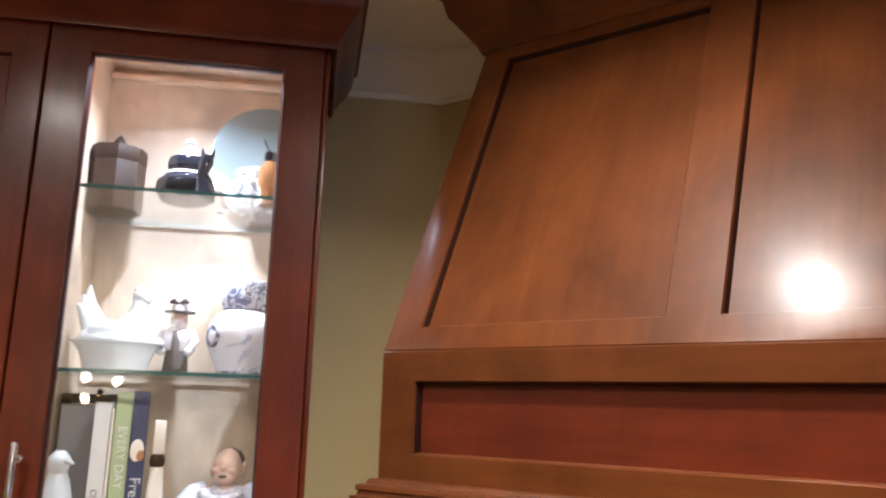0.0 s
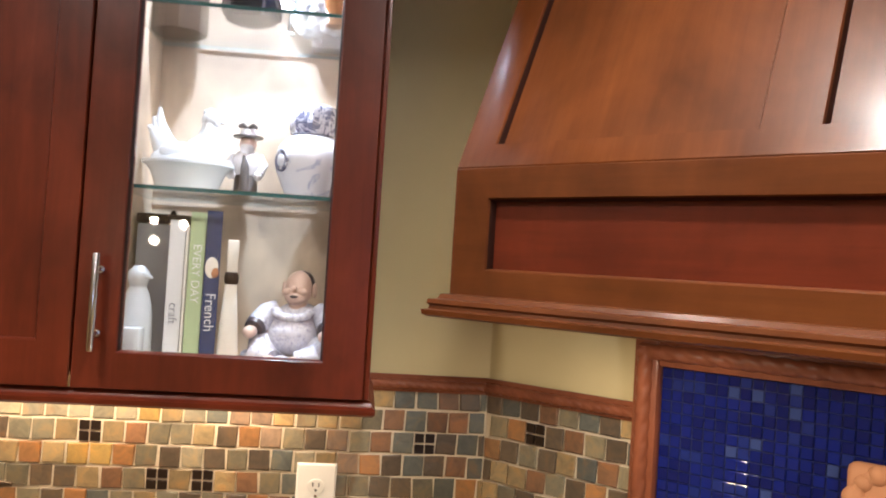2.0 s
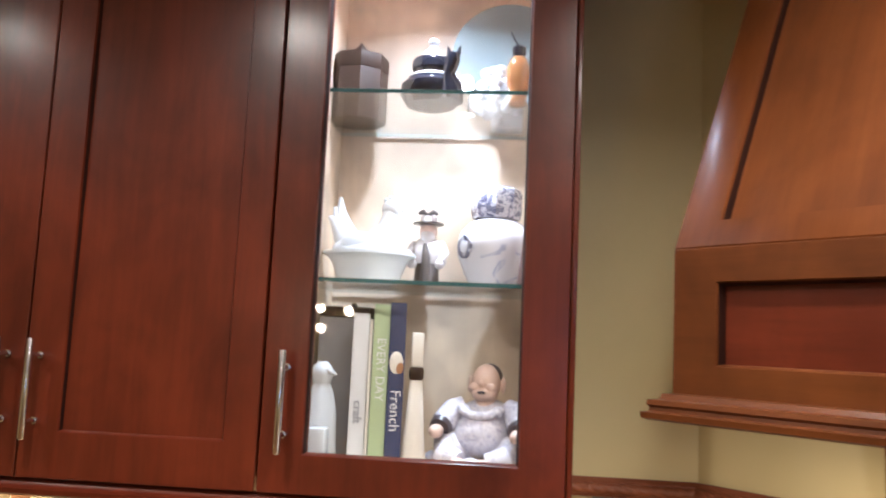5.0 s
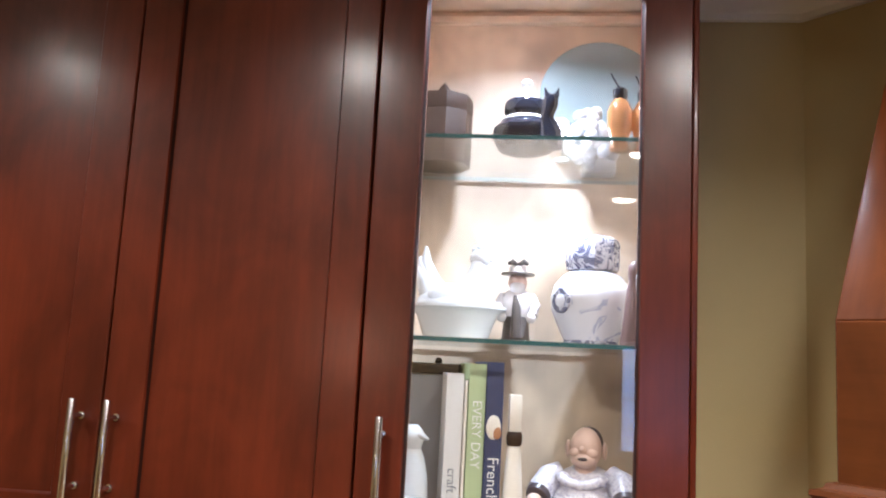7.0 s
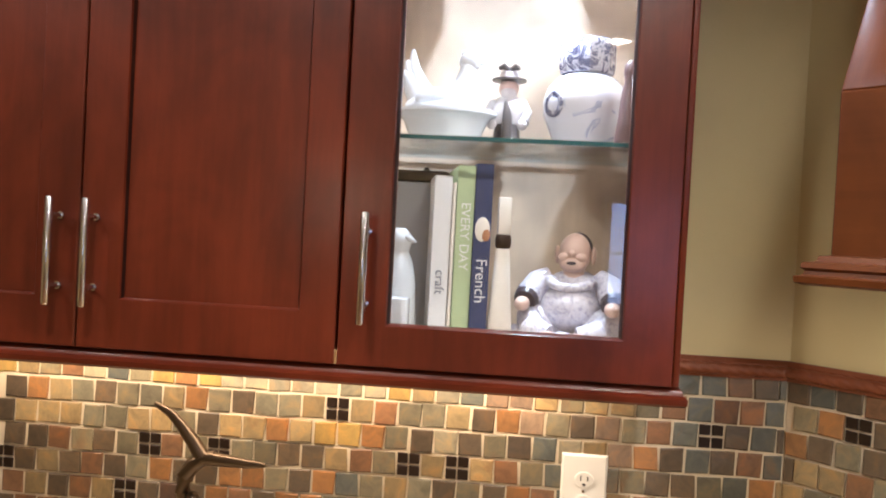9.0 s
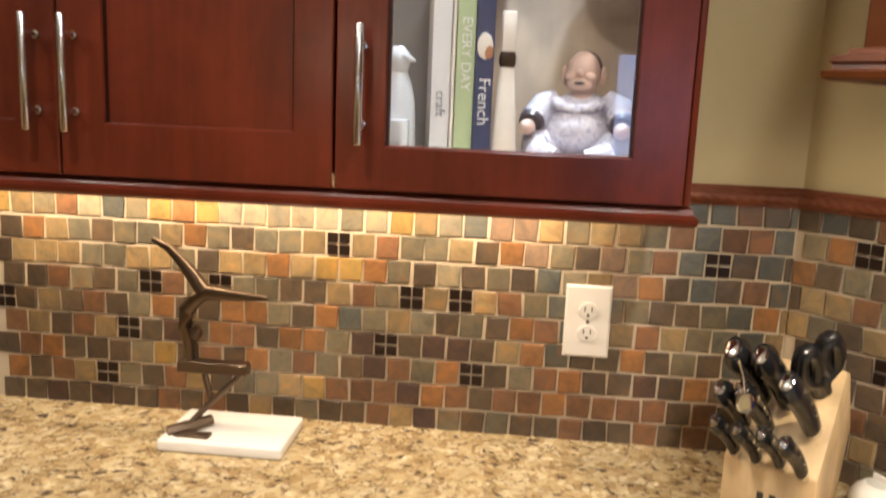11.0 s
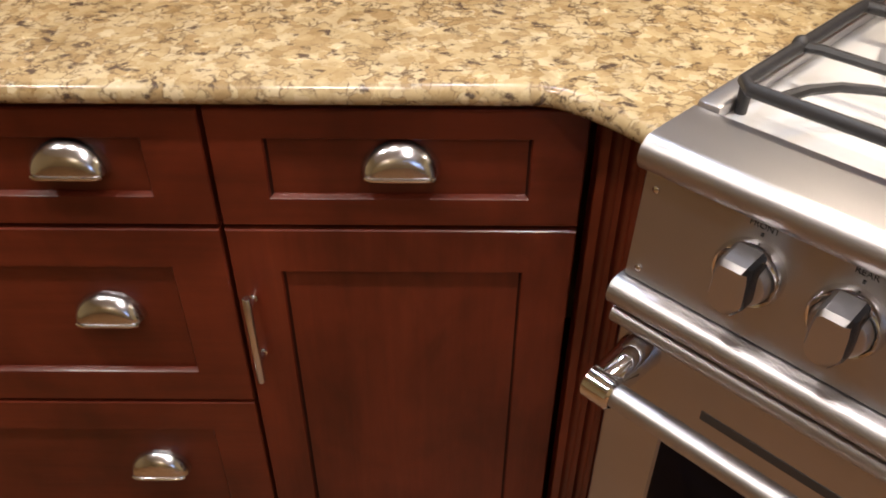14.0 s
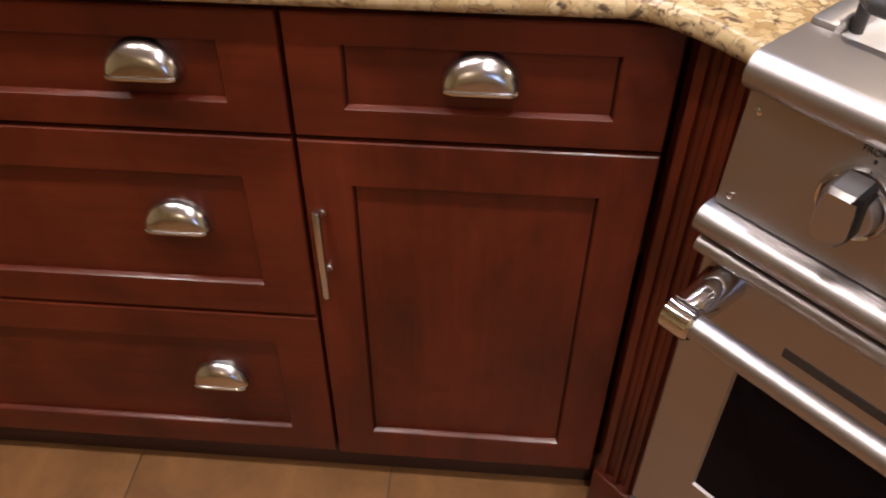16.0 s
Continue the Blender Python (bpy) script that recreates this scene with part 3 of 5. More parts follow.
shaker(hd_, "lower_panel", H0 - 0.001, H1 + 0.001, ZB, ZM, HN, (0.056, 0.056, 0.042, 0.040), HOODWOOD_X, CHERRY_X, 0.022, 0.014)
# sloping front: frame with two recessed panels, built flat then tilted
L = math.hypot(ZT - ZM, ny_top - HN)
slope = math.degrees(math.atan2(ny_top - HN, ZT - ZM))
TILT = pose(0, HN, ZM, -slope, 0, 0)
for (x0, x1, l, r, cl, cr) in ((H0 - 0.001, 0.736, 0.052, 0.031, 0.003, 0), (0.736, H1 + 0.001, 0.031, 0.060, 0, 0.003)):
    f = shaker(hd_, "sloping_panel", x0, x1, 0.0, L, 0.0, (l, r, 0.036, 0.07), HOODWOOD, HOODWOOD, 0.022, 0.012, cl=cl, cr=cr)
    f.matrix_local = TILT
bm = B()
HT = [(0.0, 1.552), (0.020, 1.552), (0.0255, 1.5545), (0.0265, 1.561), (0.0195, 1.5625), (0.0185, 1.567), (0.0215, 1.570), (0.0205, 1.5755), (0.011, 1.577), (0.0085, 1.583), (0.0, 1.584)]
sweep(bm, HT, [((H0, -0.003), (-1, 0)), ((H0, HN), (-1, -1)), ((H1, HN), (1, -1)), ((H1, -0.003), (1, 0))])
box(bm, H0 + 0.001, H1 - 0.001, HN + 0.001, -0.036, 1.5575, 1.574)
part("bottom_trim", bm, HOODWOOD_X, hd_)
for hs in (0.45, 1.02):
    hl = part("hood_lamp", lathe(B(), [(0.034, 1.5574), (0.036, 1.555), (0.030, 1.5525), (0.026, 1.5535)], (hs, -0.33, 0), 28), STEEL, hd_, "round lamp under the hood, switched on")
    part("lens", lathe(B(), [(0.025, 1.5535), (0.024, 1.5515), (0.01, 1.5510)], (hs, -0.33, 0), 24), HOODLENS, hl)
bm = B()
HC = [(0.0, 2.290), (0.008, 2.288), (0.014, 2.300), (0.030, 2.322), (0.052, 2.350), (0.060, 2.380), (0.068, 2.386), (0.068, CEIL - 0.002), (0.0, CEIL - 0.002)]
ny2 = HN + (ny_top - HN) * (2.30 - ZM) / (ZT - ZM)
sweep(bm, HC, [((H0, -0.09), (-1, 0)), ((H0, ny2), (-1, -1)), ((H1, ny2), (1, -1)), ((H1, -0.09), (1, 0))])
part("crown", bm, HOODWOOD_X, hd_)


# ---- niche with carved frame and blue mosaic ----
def rope(bm, p0, p1, r, pitch, segs=10, turns=3, side=(0, -1, 0)):
    """A twisted strand moulding from p0 to p1."""
    p0, p1 = Vector(p0), Vector(p1)
    d = p1 - p0
    ln = d.length
    d.normalize()
    u = Vector(side)
    w = d.cross(u)
    n = max(8, int(ln / pitch * 8))
    rings = []
    for i in range(n + 1):
        z = ln * i / n
        ring = []
        for k in range(24):
            a = 2 * math.pi * k / 24
            rr = r * (0.82 + 0.18 * abs(math.cos(turns * 0.5 * (a - 2 * math.pi * z / pitch / turns))))
            ring.append(bm.verts.new(p0 + d * z + rr * (u * math.cos(a) + w * math.sin(a))))
        rings.append(ring)
    for a, b in zip(rings, rings[1:]):
        for k in range(24):
            j = (k + 1) % 24
            bm.faces.new((a[k], a[j], b[j], b[k]))
    bm.faces.new(rings[0][::-1]), bm.faces.new(rings[-1])
    return bm


NX0, NX1, NZT = 0.340, 1.132, 1.515
nf_ = empty("niche_frame", DIAG, "carved reddish wood frame round the blue mosaic panel", "frame")
bm = B()
box(bm, NX0, NX0 + 0.046, -0.030, 0.0, 0.93, NZT, 0.004)
rope(bm, (NX0 + 0.021, -0.030, 0.93), (NX0 + 0.021, -0.030, NZT - 0.012), 0.015, 0.034)
part("stile", bm, CARVED, nf_)
bm = B()
box(bm, NX1 - 0.046, NX1, -0.030, 0.0, 0.93, NZT, 0.004)
rope(bm, (NX1 - 0.021, -0.030, 0.93), (NX1 - 0.021, -0.030, NZT - 0.012), 0.015, 0.034)
part("stile", bm, CARVED, nf_)
bm = B()
box(bm, NX0 + 0.046, NX1 - 0.046, -0.029, 0.0, NZT - 0.046, NZT, 0.004)
box(bm, NX0 - 0.002, NX1 + 0.002, -0.034, 0.0, NZT, 1.572, 0.004)
rope(bm, (NX0 + 0.012, -0.030, NZT - 0.021), (NX1 - 0.012, -0.030, NZT - 0.021), 0.015, 0.034)
part("rail", bm, CARVED, nf_)

# rope trim on top of the backsplash
rt = finish("rope_trim", rope(sweep(B(), [(0, 1.362), (0.012, 1.362), (0.014, 1.368), (0.014, 1.390), (0.009, 1.396), (0, 1.396)], [((-0.262, 0), (0, -1)), ((0, 0), (-t8, -1)), (dia(NX0, 0), (-R, -R))]), (-0.262, -0.013, 1.377), (-0.006, -0.013, 1.377), 0.011, 0.02), CARVED)
rope(bm := B(), (*dia(0.006, 0.013), 1.377), (*dia(NX0, 0.013), 1.377), 0.011, 0.02, side=(-R, -R, 0))
rt2 = finish("rope_trim", bm, CARVED)
tagged(rt, "carved reddish wood rope trim along the backsplash top", "trim", kind="structure")
tagged(rt2, "carved reddish wood rope trim along the backsplash top", "trim", kind="structure")


# ---- range ----
rg = empty("gas_range", DIAG, "stainless steel gas range with knobs and oven door", "range")
X0, X1 = 0.356, 1.117


def yz_sweep(bm, prof, x0, x1):
    a = [bm.verts.new((x0, y, z)) for y, z in prof]
    b = [bm.verts.new((x1, y, z)) for y, z in prof]
    bm.faces.new(a), bm.faces.new(b[::-1])
    n = len(prof)
    for i in range(n):
        j = (i + 1) % n
        bm.faces.new((a[i], b[i], b[j], a[j]))
    return bm


def arc(cy, cz, r, a0, a1, n=10):
    return [(cy + r * math.cos(radians(a0 + (a1 - a0) * i / n)), cz + r * math.sin(radians(a0 + (a1 - a0) * i / n))) for i in range(n + 1)]


part("body", box(B(), X0 + 0.003, X1 - 0.003, -0.690, -0.030, 0.095, 0.898, 0.002), STEEL, rg)
part("kick_plate", box(B(), X0 + 0.02, X1 - 0.02, -0.64, -0.60, 0.0, 0.095), SLOT, rg)
bm = B()
yz_sweep(bm, [(-0.650, 0.934)] + arc(-0.722, 0.9155, 0.0185, 90, 245, 14) + [(-0.714, 0.900), (-0.650, 0.900)], X0, X1)
part("front_nosing", bm, STEEL, rg, "rounded brushed steel front edge")
bm = B()
yz_sweep(bm, [(-0.712, 0.9005), (-0.719, 0.900), (-0.726, 0.770), (-0.690, 0.768)], X0 + 0.001, X1 - 0.001)
cp = part("control_panel", bm, STEEL, rg)
for x in (X0 + 0.014, X1 - 0.014):
    for z in (0.876, 0.784):
        part("screw", lathe(B(), [(0.0036, 0), (0.0036, 0.0015), (0.002, 0.0025)], (x, -0.7195 - (0.876 - z) * 0.06, z), 12, pose(0, 0, 0, 90)), CHROME, cp)
bm = B()
yz_sweep(bm, [(-0.690, 0.769)] + arc(-0.732, 0.7515, 0.0165, 90, 270, 10) + [(-0.690, 0.735)], X0 - 0.004, X1 + 0.004)
part("panel_rail", bm, STEEL, rg)
for kx in (0.478, 0.567, 0.906, 0.995):
    AX = Matrix.Translation((kx, -0.7225, 0.842)) @ pose(0, 0, 0, 93)
    kb = part("knob", lathe(B(), [(0.0265, 0.0), (0.0265, 0.014), (0.0245, 0.022), (0.0225, 0.0235)], segs=36, m=AX), STEEL, rg, "control knob with a wedge-shaped steel grip")
    part("bezel", lathe(B(), [(0.0325, -0.004), (0.0335, 0.004), (0.0328, 0.010), (0.0305, 0.0135), (0.0282, 0.0125), (0.0270, 0.004)], segs=44, m=AX), CHROME, kb)
    bm = B()
    out = [(0.0175 * math.cos(radians(a)), 0.0075 + 0.0175 * math.sin(radians(a))) for a in range(0, 181, 15)] + [(-0.0165, -0.020), (-0.0150, -0.031), (-0.0110, -0.0345), (0.0110, -0.0345), (0.0150, -0.031), (0.0165, -0.020)]
    lay_ = []
    for h, k in ((0.012, 1.0), (0.040, 0.97), (0.0445, 0.84)):
        lay_.append([bm.verts.new(AX @ Vector((x * k, -z * k, h - (0.005 if x > 0.012 and h > 0.02 else 0.0)))) for x, z in out])
    for a, b in zip(lay_, lay_[1:]):
        for i in range(len(a)):
            j = (i + 1) % len(a)
            bm.faces.new((a[i], a[j], b[j], b[i]))
    bm.faces.new(lay_[0][::-1])
    bm.faces.new(lay_[-1])
    grip = part("grip", bm, [STEEL, BLACK], kb, "steel grip with a dark reflection painted on one flank")
    # right-hand faces are coloured black for the dark room they would reflect
    for p in grip.data.polygons:
        if p.normal.x > 0.55 and p.normal.z < 0.75:
            p.material_index = 1
    part("pointer", box(B(), kx - 0.0012, kx + 0.0012, -0.7215, -0.7190, 0.8795, 0.8828), SLOT, cp)

od = part("oven_door", loops(B(), [(X0 + 0.001, X1 - 0.001, 0.225, 0.722, -0.690), (X0 + 0.001, X1 - 0.001, 0.225, 0.722, -0.716), (X0 + 0.004, X1 - 0.004, 0.228, 0.719, -0.719),
                                     (0.432, 1.041, 0.346, 0.572, -0.719), (0.435, 1.038, 0.349, 0.569, -0.715)], cap=False), STEEL, rg, "brushed steel oven door")
part("window", box(B(), 0.432, 1.041, -0.7155, -0.705, 0.346, 0.572), OVENGLASS, od, "black oven window")
bm = B()
yz_sweep(bm, [(-0.700, 0.7262)] + arc(-0.727, 0.7155, 0.0105, 90, 270, 8) + [(-0.700, 0.705)], X0 - 0.002, X1 + 0.002)
part("top_edge", bm, STEEL, od)
part("vent_slot", box(B(), 0.47, 1.00, -0.7198, -0.716, 0.632, 0.646, 0.001, 1), SLOT, od)
HZ, HY = 0.668, -0.785
hn = part("handle", tube(B(), [(X0 + 0.022, HY, HZ), (X0 + 0.05, HY, HZ), (X1 - 0.05, HY, HZ), (X1 - 0.022, HY, HZ)], 0.0135, 20), STEEL, od, "round brushed steel handle bar")
for sx, d in ((X0 + 0.034, 1), (X1 - 0.034, -1)):
    bm = B()
    tube(bm, [(sx, -0.716, HZ + 0.012), (sx, -0.730, HZ + 0.012), (sx, -0.755, HZ + 0.008), (sx - d * 0.004, HY + 0.006, HZ)], [0.024, 0.0225, 0.0205, 0.0190], 20)
    tube(bm, [(sx - d * 0.020, HY, HZ), (sx - d * 0.017, HY, HZ), (sx + d * 0.012, HY, HZ), (sx + d * 0.015, HY, HZ)], [0.015, 0.0195, 0.0195, 0.0160], 20)
    part("post", bm, CHROME, hn)
part("storage_drawer", loops(B(), [(X0 + 0.001, X1 - 0.001, 0.100, 0.215, -0.690), (X0 + 0.001, X1 - 0.001, 0.100, 0.215, -0.716), (X0 + 0.006, X1 - 0.006, 0.106, 0.209, -0.722)]), STEEL, rg)

# cooktop, burners, grates
part("cooktop", box(B(), X0 + 0.001, X1 - 0.001, -0.6495, -0.030, 0.898, 0.926, 0.003), PANTOP, rg, "bright steel cooktop")
bm = B()
for xa, xb in ((X0 + 0.001, X0 + 0.026), (X1 - 0.026, X1 - 0.001)):
    box(bm, xa, xb, -0.649, -0.032, 0.926, 0.940, 0.003, 2)
box(bm, X0 + 0.026, X1 - 0.026, -0.075, -0.032, 0.926, 0.960, 0.003, 1)
part("rim", bm, STEEL, rg)
for bx in (0.5505, 0.9225):
    for by in (-0.515, -0.215):
        bn = part("burner", lathe(B(), [(0.052, 0.926), (0.050, 0.930), (0.040, 0.934), (0.038, 0.942), (0.034, 0.944)], (bx, by, 0), 32), STEEL, rg)
        part("cap", lathe(B(), [(0.036, 0.9442), (0.039, 0.946), (0.038, 0.951), (0.030, 0.954), (0.01, 0.955)], (bx, by, 0), 32), IRON, bn)
for gx0, gx1 in ((0.388, 0.733), (0.740, 1.085)):
    bm = B()
    zc, rb = 0.962, 0.0072
    y0, y1 = -0.638, -0.085
    ring = [(gx0, y1), (gx0, y0 + 0.012), (gx0 + 0.012, y0), (gx1 - 0.012, y0), (gx1, y0 + 0.012), (gx1, y1), (gx0, y1)]
    tube(bm, [(x, y, zc) for x, y in ring], rb, 10)
    gr = part("grate", bm, IRON, rg, "black cast iron grate with rounded bars")
    part("cross_bar", tube(B(), [(gx0, (y0 + y1) / 2, zc), (gx1, (y0 + y1) / 2, zc)], 0.0066, 10), IRON, gr)
    gcx = (gx0 + gx1) / 2
    mid = (y0 + y1) / 2
    for by, near, far in ((-0.515, y0, mid), (-0.215, mid, y1)):
        for p, q in (((-0.055, 0), (gx0 - gcx, 0)), ((0.055, 0), (gx1 - gcx, 0)), ((0, -0.055), (0, near - by)), ((0, 0.055), (0, far - by))):
            a, b = Vector((gcx + p[0], by + p[1], zc)), Vector((gcx + q[0], by + q[1], zc))
            part("finger", tube(B(), [a + Vector((0, 0, -0.003)), a.lerp(b, 0.15) + Vector((0, 0, 0.003)), a.lerp(b, 0.8) + Vector((0, 0, 0.003)), b], [0.0035, 0.0052, 0.0055, 0.0058], 8), IRON, gr)
        for sx in (-1, 1):
            for bar in (near, far):
                d = bar - by
                pts = [(gcx + sx * 0.132, bar), (gcx + sx * 0.122, by + d * 0.72), (gcx + sx * 0.104, by + d * 0.50), (gcx + sx * 0.078, by + d * 0.36), (gcx + sx * 0.056, by + d * 0.30)]
                part("finger", tube(B(), [(x, y, zc + 0.001) for x, y in pts], [0.0058, 0.0055, 0.0052, 0.0048, 0.0032], 8), IRON, gr)
        for ex in (gx0, gx1):
            part("knuckle", ball(B(), (ex, by, zc + 0.003), 0.0088, 12), IRON, gr)
    for fx_ in (gx0, gx1):
        for fy in (y0 + 0.020, y1 - 0.004):
            part("foot", lathe(B(), [(0.006, 0.926), (0.0068, 0.958)], (fx_, fy, 0), 10), IRON, gr)


# ---- small things on the worktop ----
def statue(name, bm, material, label, category):
    ob = finish(name, bm, material)
    return tagged(ob, label, category)


# marble plinth with bronze gymnast
bm = B()
box(bm, -1.053, -0.840, -0.190, -0.046, CT, CT + 0.020, 0.004, 3)
mp = finish("marble_plinth", bm, MARBLE)
tagged(mp, "white marble slab base of the bronze sculpture", "plinth")
bm = B()
sy = -0.115
box(bm, -1.030, -0.970, -0.175, -0.155, CT + 0.0205, CT + 0.026, 0.001, 1, None)
tube(bm, [(-1.045, -0.165, 0.944), (-1.010, -0.14, 0.948), (-0.985, -0.115, 0.952)], [0.010, 0.012, 0.009], 8)
tube(bm, [(-1.022, -0.150, 0.943), (-0.985, -0.125, 0.985), (-0.925, sy, 1.044)], 0.0055, 8)
tube(bm, [(-0.985, -0.122, 0.990), (-1.000, sy, 1.044)], 0.0055, 8)
box(bm, -1.043, -0.919, sy - 0.012, sy + 0.012, 1.037, 1.058, 0.002, 1)
tube(bm, [(-1.024, sy, 1.056), (-1.026, sy, 1.075), (-1.027, sy, 1.096), (-1.031, sy, 1.118), (-1.028, sy, 1.145), (-1.014, sy, 1.166), (-0.996, sy, 1.178), (-0.975, sy, 1.181)],
     [0.006, 0.007, 0.009, 0.012, 0.014, 0.014, 0.013, 0.012], 12)
tube(bm, [(-0.990, sy, 1.179), (-0.945, sy - 0.004, 1.178), (-0.915, sy - 0.006, 1.177), (-0.884, sy - 0.008, 1.177)], [0.013, 0.010, 0.008, 0.004], 10)
tube(bm, [(-0.998, sy, 1.180), (-1.018, sy + 0.004, 1.206), (-1.040, sy + 0.004, 1.232), (-1.060, sy + 0.004, 1.252), (-1.088, sy + 0.004, 1.266)], [0.014, 0.012, 0.009, 0.0075, 0.004], 10)
tube(bm, [(-1.030, sy + 0.008, 1.128), (-1.022, sy + 0.014, 1.098), (-1.016, sy + 0.010, 1.058)], [0.007, 0.006, 0.005], 8)
ball(bm, (-1.011, sy - 0.004, 1.108), 0.012, 14, (1, 1, 1.15))
statue("gymnast_sculpture", bm, BRONZE, "dark bronze arching gymnast figure on a beam", "sculpture")

# wall outlet
ol = empty("wall_outlet", None, "white double wall outlet plate on the slate backsplash", "outlet")
part("plate", loops(B(), [(-0.381, -0.300, 1.078, 1.209, -0.006), (-0.381, -0.300, 1.078, 1.209, -0.0085), (-0.377, -0.304, 1.082, 1.205, -0.0125)]), WHITEPLASTIC, ol)
for zc in (1.164, 1.123):
    bm = B()
    lathe(bm, [(0.0168, 0.0), (0.0168, 0.002), (0.0160, 0.003)], (-0.3405, -0.0124, zc), 28, pose(0, 0, 0, 90), (1, 0.86))
    rc = part("socket", bm, WHITEPLASTIC, ol)
    bm = B()
    box(bm, -0.3475, -0.3455, -0.0162, -0.0153, zc - 0.001, zc + 0.008)
    box(bm, -0.3355, -0.3335, -0.0162, -0.0153, zc - 0.001, zc + 0.007)
    lathe(bm, [(0.0026, 0), (0.0026, 0.0008)], (-0.3405, -0.0153, zc - 0.008), 12, pose(0, 0, 0, 90))
    part("slots", bm, SLOT, rc)
part("screw", lathe(B(), [(0.003, 0), (0.003, 0.001)], (-0.3405, -0.0126, 1.1435), 12, pose(0, 0, 0, 90)), CHROME, ol)

# knife block
KM = Matrix.Translation((-0.154, -0.270, CT)) @ Matrix.Rotation(math.atan2(-0.508, 0.861), 4, "Z")
kb_ = empty("knife_block", KM, "pale wood knife block full of black handled knives", "knife block")
PROF = [(0, 0), (0, 0.105), (0.135, 0.228), (0.160, 0.220), (0.235, 0.110), (0.165, 0)]
bm = B()
yz_sweep(bm, PROF, 0.0, 0.128)
bmesh.ops.bevel(bm, geom=bm.edges[:], offset=0.003, segments=2, profile=0.5, affect="EDGES")
body_ = part("block", bm, BLOCKWOOD, kb_)
bm = B()
for k in (-1, 1):
    box(bm, 0.064 + k * 0.0085 - 0.0045, 0.064 + k * 0.0085 + 0.0045, -0.0006, 0.001, 0.048, 0.066)
    box(bm, 0.064 + k * 0.006 - 0.0015, 0.064 + k * 0.006 + 0.0015, -0.0008, 0.001, 0.040, 0.050)
part("printed_mark", bm, SLOT, body_, "small dark printed mark")
e1 = Vector((0.135, 0.123)).normalized()


def knife(x, along, length, r, tilt=46, name="knife"):
    """A riveted handle standing out of the sloping face; along: metres up the slope."""
    py, pz = e1.x * along, 0.105 + e1.y * along
    ob = empty(name, KM @ Matrix.Translation((x, py, pz)) @ Matrix.Rotation(radians(tilt), 4, "X") @ Matrix.Rotation(radians(-9), 4, "Y"), "black handled kitchen knife with steel rivets in the block", "knife", "knives in the block")
    bm = B()
    n = 9
    pts = [(0, 0.004 * math.sin(math.pi * i / (n - 1) * 1.4), 0.012 + length * i / (n - 1)) for i in range(n)]
    rad = [r * (0.82 + 0.22 * math.sin(math.pi * (0.1 + 0.55 * i / (n - 1))) + (0.14 if i > n - 3 else 0)) for i in range(n)]
    rad[-1] *= 0.7
    tube(bm, pts, rad, 12)
    for v in bm.verts:
        v.co.x *= 0.66
    part("handle", bm, BLACK, ob)
    part("bolster", lathe(B(), [(r * 0.72, -0.004), (r * 0.8, 0.004), (r * 0.84, 0.013)], segs=16, flat=(0.7, 1.0)), CHROME, ob)
    for k in (0.28, 0.52, 0.76):
        part("rivet", lathe(B(), [(0.0026, -r * 0.74), (0.0026, r * 0.74)], (0, 0.002, 0.012 + length * k), 10, pose(0, 0, 0, 0, 90)), CHROME, ob)
    part("end_cap", lathe(B(), [(r * 0.62, 0.0), (r * 0.7, 0.003), (r * 0.4, 0.006)], (0, pts[-1][1], pts[-1][2] - 0.003), 14, flat=(0.66, 1)), CHROME, ob)
    return ob


for x, al, ln, r in ((0.016, 0.010, 0.090, 0.0135), (0.048, 0.006, 0.092, 0.0135), (0.080, 0.008, 0.092, 0.0135), (0.110, 0.002, 0.094, 0.0135),
                     (0.018, 0.052, 0.112, 0.0165), (0.050, 0.054, 0.118, 0.0170), (0.030, 0.104, 0.142, 0.0225), (0.066, 0.106, 0.136, 0.0215), (0.106, 0.074, 0.132, 0.0205)):
    knife(x, al, ln, r)
# shears with loop handles
sc_ = empty("kitchen_shears", KM @ Matrix.Translation((0.100, e1.x * 0.140, 0.105 + e1.y * 0.140)) @ Matrix.Rotation(radians(40), 4, "X") @ Matrix.Rotation(radians(52), 4, "Z"), "black looped kitchen shears standing in the knife block", "shears")
for sgn in (-1, 1):
    bm = B()
    pts = [(sgn * 0.004, 0, 0.0), (sgn * 0.005, 0, 0.03)]
    for i in range(15):
        a = radians(-80 + 320 * i / 14) if sgn > 0 else radians(260 - 320 * i / 14)
        pts.append((sgn * 0.018 + 0.013 * math.cos(a), 0, 0.078 + 0.036 * math.sin(a)))
    part("loop", tube(bm, pts, 0.0125, 14), BLACK, sc_)
part("blades", box(B(), -0.010, 0.010, -0.002, 0.002, -0.02, 0.02, 0.0008, 1), CHROME, sc_)
# steel keyring hanging on a handle
bm = B()
lathe(bm, [(0.006, -0.004), (0.0125, -0.003), (0.014, 0.0), (0.0125, 0.003), (0.006, 0.004)], (0, 0, 0), 24, pose(0, 0, 0, 78, 0, 20))
tube(bm, [(0, 0.004, 0.012), (-0.004, 0.006, 0.035), (-0.010, 0.012, 0.055)], 0.0018, 8)
tg = finish("sharpener_disc", bm, CHROME)
tg.matrix_world = Matrix.Translation((-0.160, -0.362, 1.140))
tagged(tg, "small round steel tag hanging among the knife handles", "tag")

